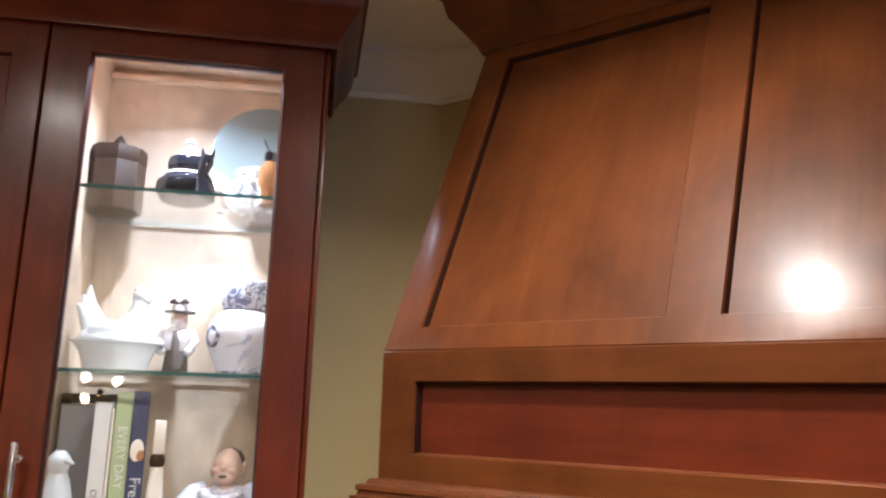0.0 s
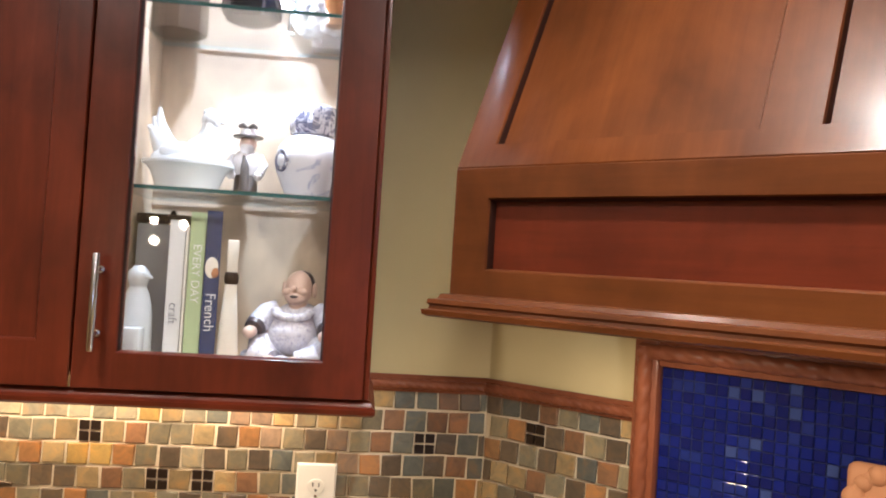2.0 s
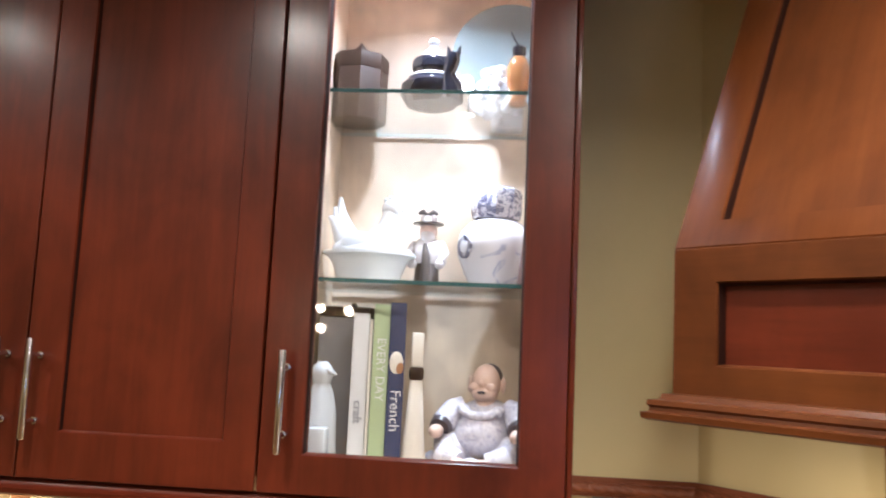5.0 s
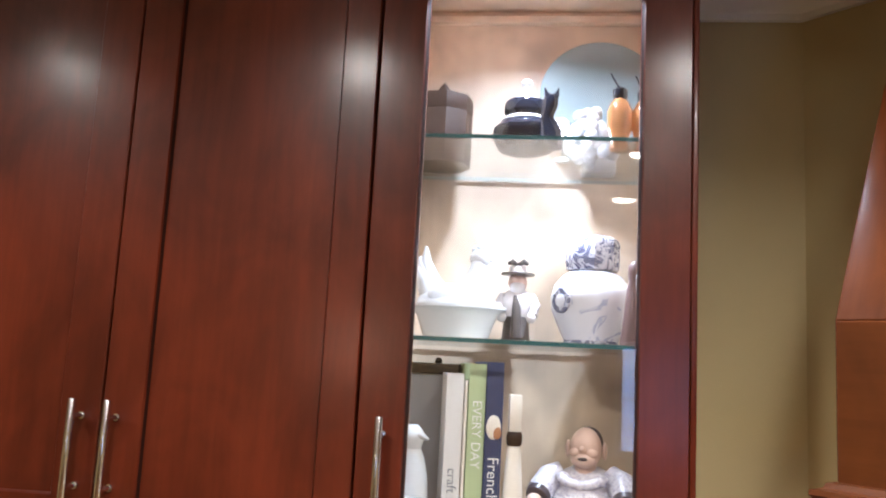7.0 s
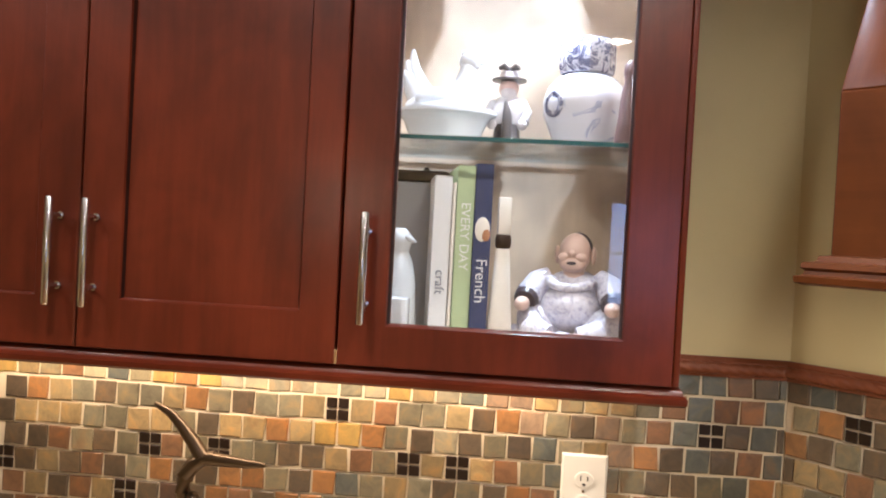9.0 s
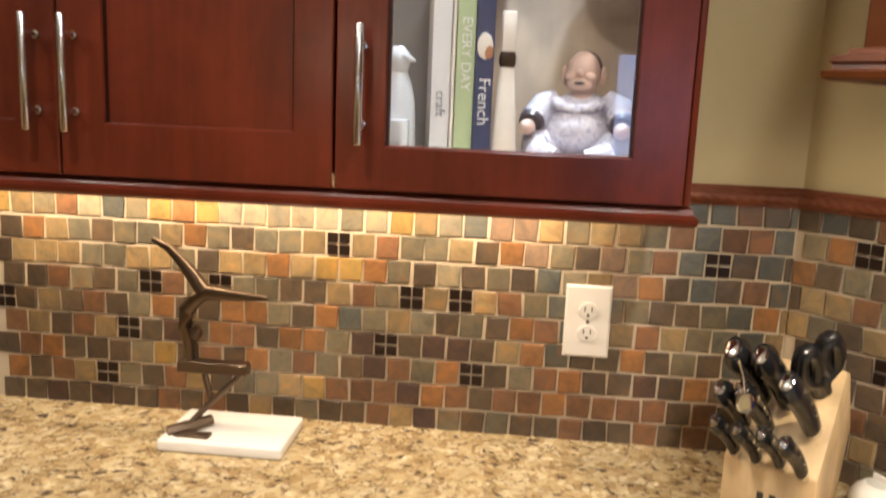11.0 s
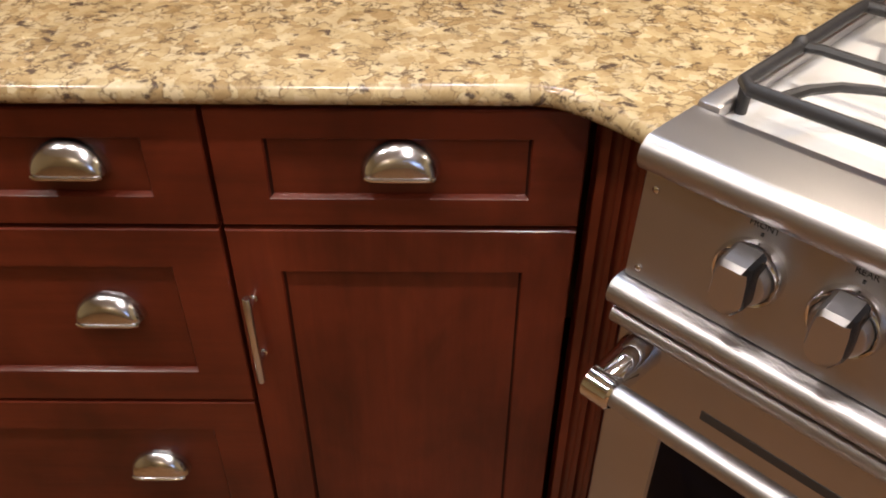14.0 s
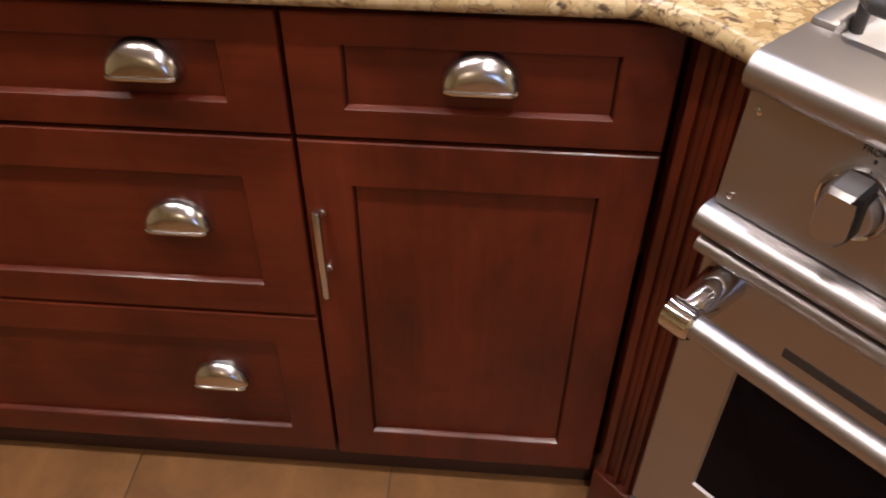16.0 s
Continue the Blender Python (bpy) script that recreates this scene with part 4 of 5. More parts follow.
# kitchen timer
tm = empty("kitchen_timer", Matrix.Translation((0.108, -0.190, CT)), "white domed kitchen timer with a grey dial", "timer")
part("dome", lathe(B(), [(0.030, 0.0), (0.041, 0.004), (0.044, 0.012), (0.043, 0.022), (0.037, 0.033), (0.027, 0.041), (0.022, 0.043)], segs=36), WHITEPLASTIC, tm)
TIMERGREY = painted("timer_dial_grey", (0.55, 0.56, 0.52), 0.4, 80, 0.02, 0.03)
dl = part("dial", lathe(B(), [(0.0215, 0.0425), (0.0215, 0.0445), (0.019, 0.0455)], segs=30), TIMERGREY, tm)
part("fin", box(B(), -0.0025, 0.0025, -0.017, 0.017, 0.045, 0.056, 0.001, 1, Matrix.Rotation(radians(20), 4, "Z")), WHITEPLASTIC, dl)


# ---- things inside the glass cabinet ----
SB, S1, S2 = 1.4225, 1.7262, 2.0362
MILK = painted("milk_glass", (0.74, 0.76, 0.78), 0.15, 40, 0.03, 0.03)
BROWNBOX = wood("brown_box_wood", (0.020, 0.010, 0.007), (0.034, 0.018, 0.012), (0.046, 0.026, 0.018), "z", 0.5, 0.0, 0.25)
BLACKGLAZE = painted("blue_black_glaze", (0.012, 0.014, 0.022), 0.08, 40, 0.03, 0.2)
PALEBLUE = glass("pale_blue_glass", (0.50, 0.62, 0.66), 0.15)
PALEBLUE.node_tree.nodes["Principled BSDF"].inputs["Transmission Weight"].default_value = 0.6
CLEARBALL = glass("clear_bead_glass", (0.95, 0.97, 1.0), 0.12)
CLEARBALL.node_tree.nodes["Principled BSDF"].inputs["Transmission Weight"].default_value = 0.45
AMBER = glass("amber_glass", (0.50, 0.22, 0.09), 0.12)
AMBER.node_tree.nodes["Principled BSDF"].inputs["Transmission Weight"].default_value = 0.5
NAVY = painted("navy_cloth", (0.035, 0.048, 0.125), 0.6, 300, 0.2, 0.1)
GREENCLOTH = painted("pale_green_cloth", (0.46, 0.56, 0.33), 0.6, 300, 0.2, 0.08)
WHITECLOTH = painted("white_book_cloth", (0.75, 0.75, 0.76), 0.55, 300, 0.2, 0.05)
PAGES = painted("book_pages", (0.72, 0.66, 0.52), 0.8, 500, 0.4, 0.06)
CREAM = painted("cream_ceramic", (0.80, 0.74, 0.66), 0.35, 40, 0.05, 0.06)
GREYBOX = painted("grey_box", (0.34, 0.33, 0.34), 0.4, 60, 0.1, 0.15)


def figured(name, stops, scale, rough):
    """A glazed ceramic with irregular painted patches."""
    m, nt, b = mat(name, stops[0][1], rough)
    nt.links.new(ramp(nt, noise_tex(nt, coords(nt), scale, 3, 0.5, 1.2), stops, "CONSTANT"), b.inputs["Base Color"])
    return m


BLUEWHITE = figured("blue_white_porcelain", [(0, (0.66, 0.65, 0.69)), (0.60, (0.40, 0.42, 0.55)), (0.66, (0.64, 0.63, 0.67))], 26, 0.12)
LIDBLUE = figured("blue_figured_lid", [(0, (0.13, 0.13, 0.19)), (0.47, (0.48, 0.47, 0.52)), (0.58, (0.10, 0.10, 0.16))], 44, 0.2)
ROBE = figured("painted_robe_ceramic", [(0, (0.62, 0.60, 0.66)), (0.50, (0.42, 0.40, 0.50)), (0.56, (0.66, 0.64, 0.69))], 70, 0.25)

# upper shelf
bx_ = empty("wooden_box", Matrix.Translation((-0.655, -0.085, S2)) @ Matrix.Rotation(radians(12), 4, "Z"), "dark brown eight-sided wooden box with knobbed lid", "box")
part("body", lathe(B(), [(0.052, 0), (0.054, 0.002), (0.054, 0.096), (0.053, 0.098)], segs=8), BROWNBOX, bx_)
part("lid", lathe(B(), [(0.0535, 0.0985), (0.0545, 0.101), (0.0545, 0.124), (0.053, 0.128), (0.020, 0.130), (0.012, 0.131)], segs=8), BROWNBOX, bx_)
part("knob", lathe(B(), [(0.006, 0.131), (0.006, 0.136), (0.011, 0.142), (0.010, 0.148), (0.004, 0.154), (0.002, 0.158)], segs=18), BROWNBOX, bx_)
pt = empty("sugar_pot", Matrix.Translation((-0.503, -0.190, S2)) @ Matrix.Scale(0.92, 4), "shiny blue-black glazed pot with white lid knob", "pot")
part("body", lathe(B(), [(0.030, 0), (0.048, 0.006), (0.060, 0.026), (0.058, 0.044), (0.044, 0.058), (0.036, 0.064), (0.036, 0.072)], segs=36), BLACKGLAZE, pt)
# white band puts the highlight on the pot's shoulder into colour
part("band", lathe(B(), [(0.0445, 0.0575), (0.0455, 0.059), (0.0375, 0.0655), (0.0365, 0.064)], segs=36), MILK, pt, "white band painted in as a highlight")
part("lid", lathe(B(), [(0.037, 0.0722), (0.040, 0.076), (0.040, 0.090), (0.036, 0.096), (0.022, 0.100)], segs=36), BLACKGLAZE, pt)
part("knob", lathe(B(), [(0.020, 0.1002), (0.018, 0.112), (0.010, 0.118), (0.007, 0.124), (0.011, 0.131), (0.007, 0.138), (0.002, 0.140)], segs=24), MILK, pt)
bm = B()
tube(bm, [(0.0, 0, 0.0), (0.004, 0, 0.03), (-0.004, 0, 0.055), (0.0, 0, 0.085), (0.003, 0, 0.10)], [0.026, 0.022, 0.013, 0.017, 0.012], 16)
for k in (-1, 1):
    tube(bm, [(k * 0.009 + 0.003, 0, 0.098), (k * 0.013 + 0.003, 0, 0.116)], [0.006, 0.001], 8)
ct = statue("cat_figurine", bm, BLACKGLAZE, "small black glazed seated cat figurine", "figurine")
ct.matrix_world = Matrix.Translation((-0.465, -0.240, S2)) @ Matrix.Scale(0.84, 4)
pl = finish("glass_plate", lathe(B(), [(0.02, 0.0), (0.082, 0.002), (0.107, 0.012), (0.110, 0.016), (0.106, 0.016), (0.081, 0.006), (0.02, 0.004)], segs=48), PALEBLUE)
pl.matrix_world = Matrix.Translation((-0.372, -0.040, S2 + 0.148)) @ Matrix.Rotation(radians(80), 4, "X")
tagged(pl, "pale blue glass plate standing against the cabinet back", "plate")
ps = finish("plate_stand", box(B(), -0.402, -0.342, -0.075, -0.030, S2, S2 + 0.038, 0.004, 2), MILK)
tagged(ps, "small white stand holding the glass plate", "stand")
bm = B()
rnd = random.Random(4)
for i in range(46):
    a, h = rnd.uniform(0, 6.28), rnd.random()
    rr = 0.040 * math.sqrt(rnd.random()) * (1 - 0.6 * h)
    ball(bm, (rr * math.cos(a) * 1.2, rr * math.sin(a), 0.012 + h * 0.082), rnd.uniform(0.009, 0.012), 10)
gp = finish("glass_grapes", bm, CLEARBALL)
gp.matrix_world = Matrix.Translation((-0.398, -0.125, S2))
tagged(gp, "cluster of clear glass grapes catching the lamp light", "ornament")
for ax, ay in ((-0.352, -0.215), (-0.312, -0.205)):
    ab = empty("amber_bottle", Matrix.Translation((ax, ay, S2)), "small amber glass bottle with a dark stopper", "bottle", "amber bottles")
    part("body", lathe(B(), [(0.010, 0), (0.016, 0.004), (0.013, 0.012), (0.020, 0.040), (0.021, 0.066), (0.014, 0.084), (0.009, 0.088)], segs=24), AMBER, ab)
    part("stopper", lathe(B(), [(0.009, 0.0882), (0.012, 0.092), (0.012, 0.104), (0.006, 0.108)], segs=20), BLACKGLAZE, ab)
    part("stem", tube(B(), [(0, 0, 0.106), (-0.008, 0, 0.118), (-0.015, 0, 0.132)], 0.0016, 8), BLACKGLAZE, ab)

# small lamp standing on the upper shelf, its glowing head turned down
SHELFLENS = lamp_mat("shelf_lamp_lens", (0.86, 0.91, 1.0), 160)
sl = empty("shelf_lamp", Matrix.Translation((-0.444, -0.170, S2)), "tiny white shelf lamp shining down, switched on", "lamp")
part("base", lathe(B(), [(0.011, 0), (0.012, 0.002), (0.009, 0.004)], (0.004, 0.024, 0), 20), WHITEPLASTIC, sl)
part("neck", tube(B(), [(0.004, 0.024, 0.003), (0.004, 0.024, 0.045), (0.003, 0.018, 0.060), (0, 0.006, 0.066)], 0.0018, 8), CHROME, sl)
lamp_head = part("head", lathe(B(), [(0.0145, 0.050), (0.0155, 0.052), (0.0140, 0.062), (0.006, 0.068)], segs=24), WHITEPLASTIC, sl)
part("lens", lathe(B(), [(0.0138, 0.0500), (0.0125, 0.0455), (0.007, 0.0425), (0.002, 0.0415)], segs=24), SHELFLENS, lamp_head, "glowing cool white lens")

# middle shelf
hn_ = empty("hen_dish", Matrix.Translation((-0.608, -0.135, S1)), "white milk glass hen on a nest dish", "dish")
part("base", lathe(B(), [(0.050, 0), (0.054, 0.002), (0.060, 0.020), (0.068, 0.040), (0.076, 0.050), (0.084, 0.053), (0.084, 0.058), (0.074, 0.058)], segs=44, flat=(1.0, 0.72)), MILK, hn_)
bm = B()
ball(bm, (-0.002, 0, 0.062), 0.064, 24, (1.05, 0.66, 0.46))
ball(bm, (0.024, 0, 0.078), 0.034, 20, (1.0, 0.85, 0.95))
tube(bm, [(0.020, 0, 0.078), (0.030, 0, 0.102), (0.033, 0, 0.122), (0.034, 0, 0.134)], [0.030, 0.020, 0.0145, 0.013], 18)
ball(bm, (0.036, 0, 0.140), 0.0165, 16, (1.1, 0.85, 1.0))
tube(bm, [(0.050, 0, 0.140), (0.064, 0, 0.135)], [0.006, 0.001], 8)
for cx, cz in ((0.026, 0.155), (0.034, 0.159), (0.042, 0.156)):
    ball(bm, (cx, 0, cz), 0.0055, 8, (1, 0.6, 1))
for k in range(3):
    tube(bm, [(-0.026 - k * 0.006, 0, 0.066), (-0.046 - k * 0.004, 0, 0.096), (-0.056 - k * 0.006, 0, 0.130 - k * 0.006), (-0.058 - k * 0.010, 0, 0.158 - k * 0.018)], [0.024, 0.018, 0.010, 0.003], 12)
for k in (-1, 1):
    ball(bm, (-0.012, k * 0.030, 0.074), 0.030, 16, (1.2, 0.35, 0.62))
part("lid", bm, MILK, hn_, "white hen with raised tail")
# small hatted figurine, plain shape
FIGGREY = painted("grey_white_ceramic", (0.62, 0.57, 0.56), 0.3, 60, 0.1, 0.2)
FIGDARK = painted("grey_brown_ceramic", (0.085, 0.070, 0.066), 0.3, 60, 0.1, 0.2)
FIGFACE = painted("face_ceramic", (0.60, 0.40, 0.32), 0.3, 60, 0.05, 0.08)
bm = B()
tint = []


def tone_from(k):
    while len(tint) < len(bm.faces):
        tint.append(k)


lathe(bm, [(0.024, 0), (0.026, 0.003), (0.026, 0.008), (0.024, 0.010), (0.021, 0.046), (0.017, 0.056)], segs=22, flat=(1, 0.8))
tone_from(1)
lathe(bm, [(0.021, 0.046), (0.025, 0.062), (0.026, 0.076), (0.019, 0.090), (0.010, 0.095)], segs=22, flat=(1, 0.8))
for k in (-1, 1):
    tube(bm, [(k * 0.022, 0, 0.084), (k * 0.032, -0.004, 0.066), (k * 0.028, -0.018, 0.048)], [0.009, 0.0095, 0.009], 10)
    ball(bm, (k * 0.025, -0.022, 0.044), 0.009, 10)
tone_from(0)
tube(bm, [(0, -0.019, 0.010), (0, -0.021, 0.060), (-0.003, -0.019, 0.082)], [0.010, 0.008, 0.003], 10)
tone_from(1)
ball(bm, (0, -0.001, 0.106), 0.0175, 16, (0.95, 0.95, 1.0))
tone_from(2)
ball(bm, (0, -0.010, 0.096), 0.013, 14, (1.05, 0.8, 0.95))
tone_from(0)
lathe(bm, [(0.017, 0.117), (0.029, 0.1185), (0.029, 0.1215), (0.018, 0.122)], segs=24)
tone_from(1)
lathe(bm, [(0.0165, 0.122), (0.0155, 0.133), (0.010, 0.137)], segs=24)
tone_from(0)
for k in (-1, 1):
    tube(bm, [(0, -0.012, 0.135), (k * 0.010, -0.013, 0.141), (k * 0.018, -0.012, 0.137)], [0.003, 0.006, 0.003], 8)
tone_from(1)
fg = statue("hatted_figurine", bm, [FIGGREY, FIGDARK, FIGFACE], "small grey and white ceramic figurine with a bowed hat", "figurine")
for p, k in zip(fg.data.polygons, tint):
    p.material_index = k
fg.matrix_world = Matrix.Translation((-0.508, -0.095, S1))
jr = empty("ginger_jar", Matrix.Translation((-0.383, -0.130, S1)), "blue and white porcelain ginger jar with dark lid", "jar")
part("body", lathe(B(), [(0.040, 0.0), (0.042, 0.004), (0.052, 0.024), (0.066, 0.058), (0.068, 0.080), (0.062, 0.102), (0.048, 0.118), (0.036, 0.124)], segs=40), BLUEWHITE, jr)
MJ = Matrix.Rotation(radians(-52), 4, "Z") @ Matrix.Translation((0, -0.0655, 0.072)) @ Matrix.Rotation(radians(90), 4, "X")
md = part("medallion", lathe(B(), [(0.021, -0.004), (0.021, 0.0016), (0.018, 0.0024), (0.017, 0.0018)], segs=28, m=MJ.to_3x3(), at=MJ.translation), LIDBLUE, jr, "round blue painted medallion")
part("medallion_centre", lathe(B(), [(0.011, 0.0), (0.011, 0.0030), (0.008, 0.0036)], segs=22, m=MJ.to_3x3(), at=MJ.translation), BLUEWHITE, md)
part("foot_ring", lathe(B(), [(0.0425, 0.001), (0.045, 0.003), (0.045, 0.009), (0.0425, 0.011)], segs=40), LIDBLUE, jr)
part("lid", lathe(B(), [(0.037, 0.1242), (0.043, 0.127), (0.044, 0.134), (0.045, 0.138), (0.045, 0.174), (0.042, 0.180), (0.030, 0.184)], segs=8), LIDBLUE, jr, "dark eight-sided figured lid")
bm = B()
lathe(bm, [(0.022, 0), (0.023, 0.004), (0.017, 0.050), (0.014, 0.085), (0.010, 0.104), (0.012, 0.116), (0.011, 0.128), (0.004, 0.136)], segs=20, flat=(1, 0.8))
ROBEBROWN = painted("brown_robe_ceramic", (0.13, 0.075, 0.07), 0.35, 60, 0.1, 0.25)
rf = statue("robed_figurine", bm, ROBEBROWN, "slim brown robed ceramic figurine beside the jar", "figurine")
rf.matrix_world = Matrix.Translation((-0.321, -0.205, S1))


# bottom: books, figures
def text_on(parent, s, m, size, material, name="title"):
    cu = bpy.data.curves.new(name, "FONT")
    cu.body, cu.size, cu.extrude, cu.align_x, cu.align_y = s, size, 0.0003, "CENTER", "CENTER"
    tmp = bpy.data.objects.new(name, cu)
    me = bpy.data.meshes.new_from_object(tmp)
    bpy.data.objects.remove(tmp)
    me.materials.clear()
    me.materials.append(material)
    ob = new(name, me)
    ob.parent = parent
    ob.matrix_local = m
    return ob


for kx, word in ((0.478, "FRONT"), (0.567, "REAR")):
    text_on(cp, word, Matrix.Translation((kx, -0.7204, 0.8890)) @ Matrix.Rotation(radians(90), 4, "X"), 0.0085, SLOT, "knob_word")
INKWHITE = mat("white_ink", (0.8, 0.8, 0.8), 0.6)[0]
INKGREY = mat("grey_ink", (0.18, 0.2, 0.24), 0.6)[0]


def book(x0, x1, h, cover, label, yf=-0.252, depth=0.19):
    w = x1 - x0
    ob = empty("book", Matrix.Translation((x0, yf, SB)) @ Matrix.Rotation(radians(10), 4, "Z"), label, "book", "cookbooks in the cabinet")
    bm = B()
    box(bm, 0, 0.0025, 0.003, depth, 0, h, 0.0006, 1)
    box(bm, w - 0.0025, w, 0.003, depth, 0, h, 0.0006, 1)
    pr = [(0, 0.004), (0, 0.0015), (w * 0.2, 0), (w * 0.8, 0), (w, 0.0015), (w, 0.004)]
    prism(bm, pr, 0, h)
    part("cover", bm, cover, ob)
    part("pages", box(B(), 0.0026, w - 0.0026, 0.0045, depth - 0.004, 0.003, h - 0.004), PAGES, ob)
    return ob


DOWN = Matrix.Rotation(radians(90), 4, "X") @ Matrix.Rotation(radians(-90), 4, "Z")
bk = book(-0.606, -0.580, 0.250, WHITECLOTH, "white hardback book with faint grey spine lettering")
text_on(bk, "craft", Matrix.Translation((0.013, -0.0008, 0.090)) @ DOWN, 0.020, INKGREY)
bk = book(-0.5785, -0.5735, 0.240, CREAM, "thin cream booklet between two hardback books")
bk = book(-0.572, -0.546, 0.266, GREENCLOTH, "pale green hardback book with white spine title")
text_on(bk, "EVERY DAY", Matrix.Translation((0.013, -0.0008, 0.160)) @ DOWN, 0.020, INKWHITE)
bk = book(-0.545, -0.519, 0.270, NAVY, "navy blue hardback cookbook with white spine title")
text_on(bk, "French", Matrix.Translation((0.013, -0.0008, 0.095)) @ DOWN, 0.024, INKWHITE)
em = part("emblem", ball(B(), (0.0125, -0.0005, 0.172), 0.0115, 14, (1, 0.12, 1.6)), CREAM, bk, "cream and brown spine emblem")
part("emblem_leaf", ball(B(), (0.018, -0.0012, 0.164), 0.0065, 12, (1, 0.15, 1.5)), TERRACOTTA, em)
# tapered cream ornament with a brown collar
to = empty("tapered_ornament", Matrix.Translation((-0.501, -0.232, SB)) @ Matrix.Rotation(radians(10), 4, "Z"), "tall tapered cream ornament with a brown collar", "ornament")
part("foot", lathe(B(), [(0.020, 0), (0.021, 0.003), (0.015, 0.080), (0.0105, 0.142), (0.009, 0.145)], segs=22, flat=(1, 0.7)), CREAM, to)
part("collar", lathe(B(), [(0.0095, 0.145), (0.0120, 0.149), (0.0125, 0.160), (0.0100, 0.166)], segs=22, flat=(1, 0.8)), BROWNBOX, to, "brown wooden collar")
part("top", box(B(), -0.0095, 0.0095, -0.006, 0.006, 0.166, 0.222, 0.0015, 2), CREAM, to)
# white bird-like figurine and its block
bm = B()
lathe(bm, [(0.028, 0), (0.030, 0.004), (0.028, 0.050), (0.026, 0.090), (0.020, 0.118), (0.014, 0.132), (0.018, 0.146), (0.017, 0.158), (0.008, 0.168)], segs=22)
tube(bm, [(0.010, -0.008, 0.154), (0.026, -0.012, 0.148)], [0.007, 0.002], 8)
wf = statue("white_figurine", bm, MILK, "smooth white ceramic bird figurine", "figurine")
wf.matrix_world = Matrix.Translation((-0.657, -0.235, SB))
bm = B()
box(bm, -0.030, 0.022, -0.018, 0.018, 0, 0.066, 0.003, 2)
wb = finish("white_block", bm, MILK)
wb.matrix_world = Matrix.Translation((-0.655, -0.283, SB))
tagged(wb, "plain white ceramic block in front of the figurine", "ornament")
# grey box with brown lid behind the books, stand-in for a forward-facing picture cover
tn = empty("cover_stand_in", Matrix.Translation((-0.640, -0.085, SB)), "tall grey box with brown lid, stand-in for a picture cover", "tin")
part("body", box(B(), -0.050, 0.040, -0.06, 0.06, 0, 0.245, 0.004, 2), GREYBOX, tn)
ld = part("lid", box(B(), -0.052, 0.042, -0.062, 0.062, 0.246, 0.264, 0.003, 2), BROWNBOX, tn)
part("knob", lathe(B(), [(0.004, 0.264), (0.007, 0.268), (0.003, 0.274)], (0, 0, 0), 12), BROWNBOX, ld)
rnd = random.Random(9)
for i in range(7):
    bm = B()
    ball(bm, (0, 0, 0.007), 0.011, 10, (1.3, 0.9, 0.65))
    tube(bm, [(0.006, 0, 0.010), (0.016, 0, 0.008)], [0.006, 0.001], 8)
    shl = finish("sea_shell", bm, CREAM)
    shl.matrix_world = Matrix.Translation((-0.645 + i * 0.0125 + rnd.uniform(-0.003, 0.003), -0.300 + rnd.uniform(-0.006, 0.022), SB)) @ Matrix.Rotation(rnd.uniform(0, 6), 4, "Z")
    tagged(shl, "small cream sea shell on the cabinet floor", "shell", "shells on the cabinet floor")
# seated laughing figure, one plain mesh
SKIN = painted("pink_ceramic", (0.64, 0.45, 0.37), 0.3, 40, 0.05, 0.08)
DARKCER = painted("dark_ceramic", (0.06, 0.045, 0.055), 0.3, 40, 0.05, 0.1)
bm = B()
tint = []
rnd = random.Random(31)
# robe: chest, belly, sleeves, folded knees, gathered hem
ball(bm, (0, 0.008, 0.072), 0.050, 22, (1.05, 0.74, 0.86))
ball(bm, (0, -0.014, 0.056), 0.045, 22, (1.05, 0.82, 0.86))
for k in (-1, 1):
    tube(bm, [(k * 0.036, 0.004, 0.100), (k * 0.054, -0.004, 0.090), (k * 0.066, -0.024, 0.070)], [0.018, 0.022, 0.021], 14)
    tube(bm, [(k * 0.022, -0.006, 0.030), (k * 0.060, -0.026, 0.030), (k * 0.050, -0.052, 0.022), (k * 0.020, -0.064, 0.018)], [0.028, 0.029, 0.022, 0.014], 16)
for i in range(19):
    a = math.pi * (i + 0.5) / 19
    rr = rnd.uniform(0.074, 0.083)
    ball(bm, (rr * math.cos(a), 0.002 - 0.95 * rr * math.sin(a), rnd.uniform(0.009, 0.014)), rnd.uniform(0.010, 0.015), 10, (1.2, 1, 0.85))
for i in range(9):
    a = math.pi * (i + 0.5) / 9
    ball(bm, (0.030 * math.cos(a), -0.026 - 0.014 * math.sin(a), 0.100 - 0.012 * math.sin(a)), 0.009, 10, (1.2, 0.8, 0.8))
tone_from(0)
# cuffs
for k in (-1, 1):
    tube(bm, [(k * 0.066, -0.030, 0.068), (k * 0.067, -0.038, 0.064)], [0.020, 0.0175], 14)
tone_from(2)
# hands, feet, neck, head, ears, nose, chin
for k in (-1, 1):
    ball(bm, (k * 0.068, -0.050, 0.060), 0.0135, 12, (0.9, 1.25, 0.85))
    ball(bm, (k * 0.022, -0.076, 0.016), 0.012, 12, (1.1, 1.3, 0.75))
    ball(bm, (k * 0.0285, 0.002, 0.137), 0.0095, 10, (0.45, 0.8, 1.5))
tube(bm, [(0, 0.0, 0.100), (0, -0.002, 0.122)], [0.018, 0.016], 12)
ball(bm, (0, -0.001, 0.140), 0.0275, 22, (0.90, 0.95, 1.14))
ball(bm, (0, -0.016, 0.124), 0.018, 14, (1.15, 0.75, 0.75))
ball(bm, (0, -0.030, 0.140), 0.0052, 10)
for k in (-1, 1):
    ball(bm, (k * 0.013, -0.022, 0.134), 0.009, 10, (1.1, 0.7, 0.8))
tone_from(1)
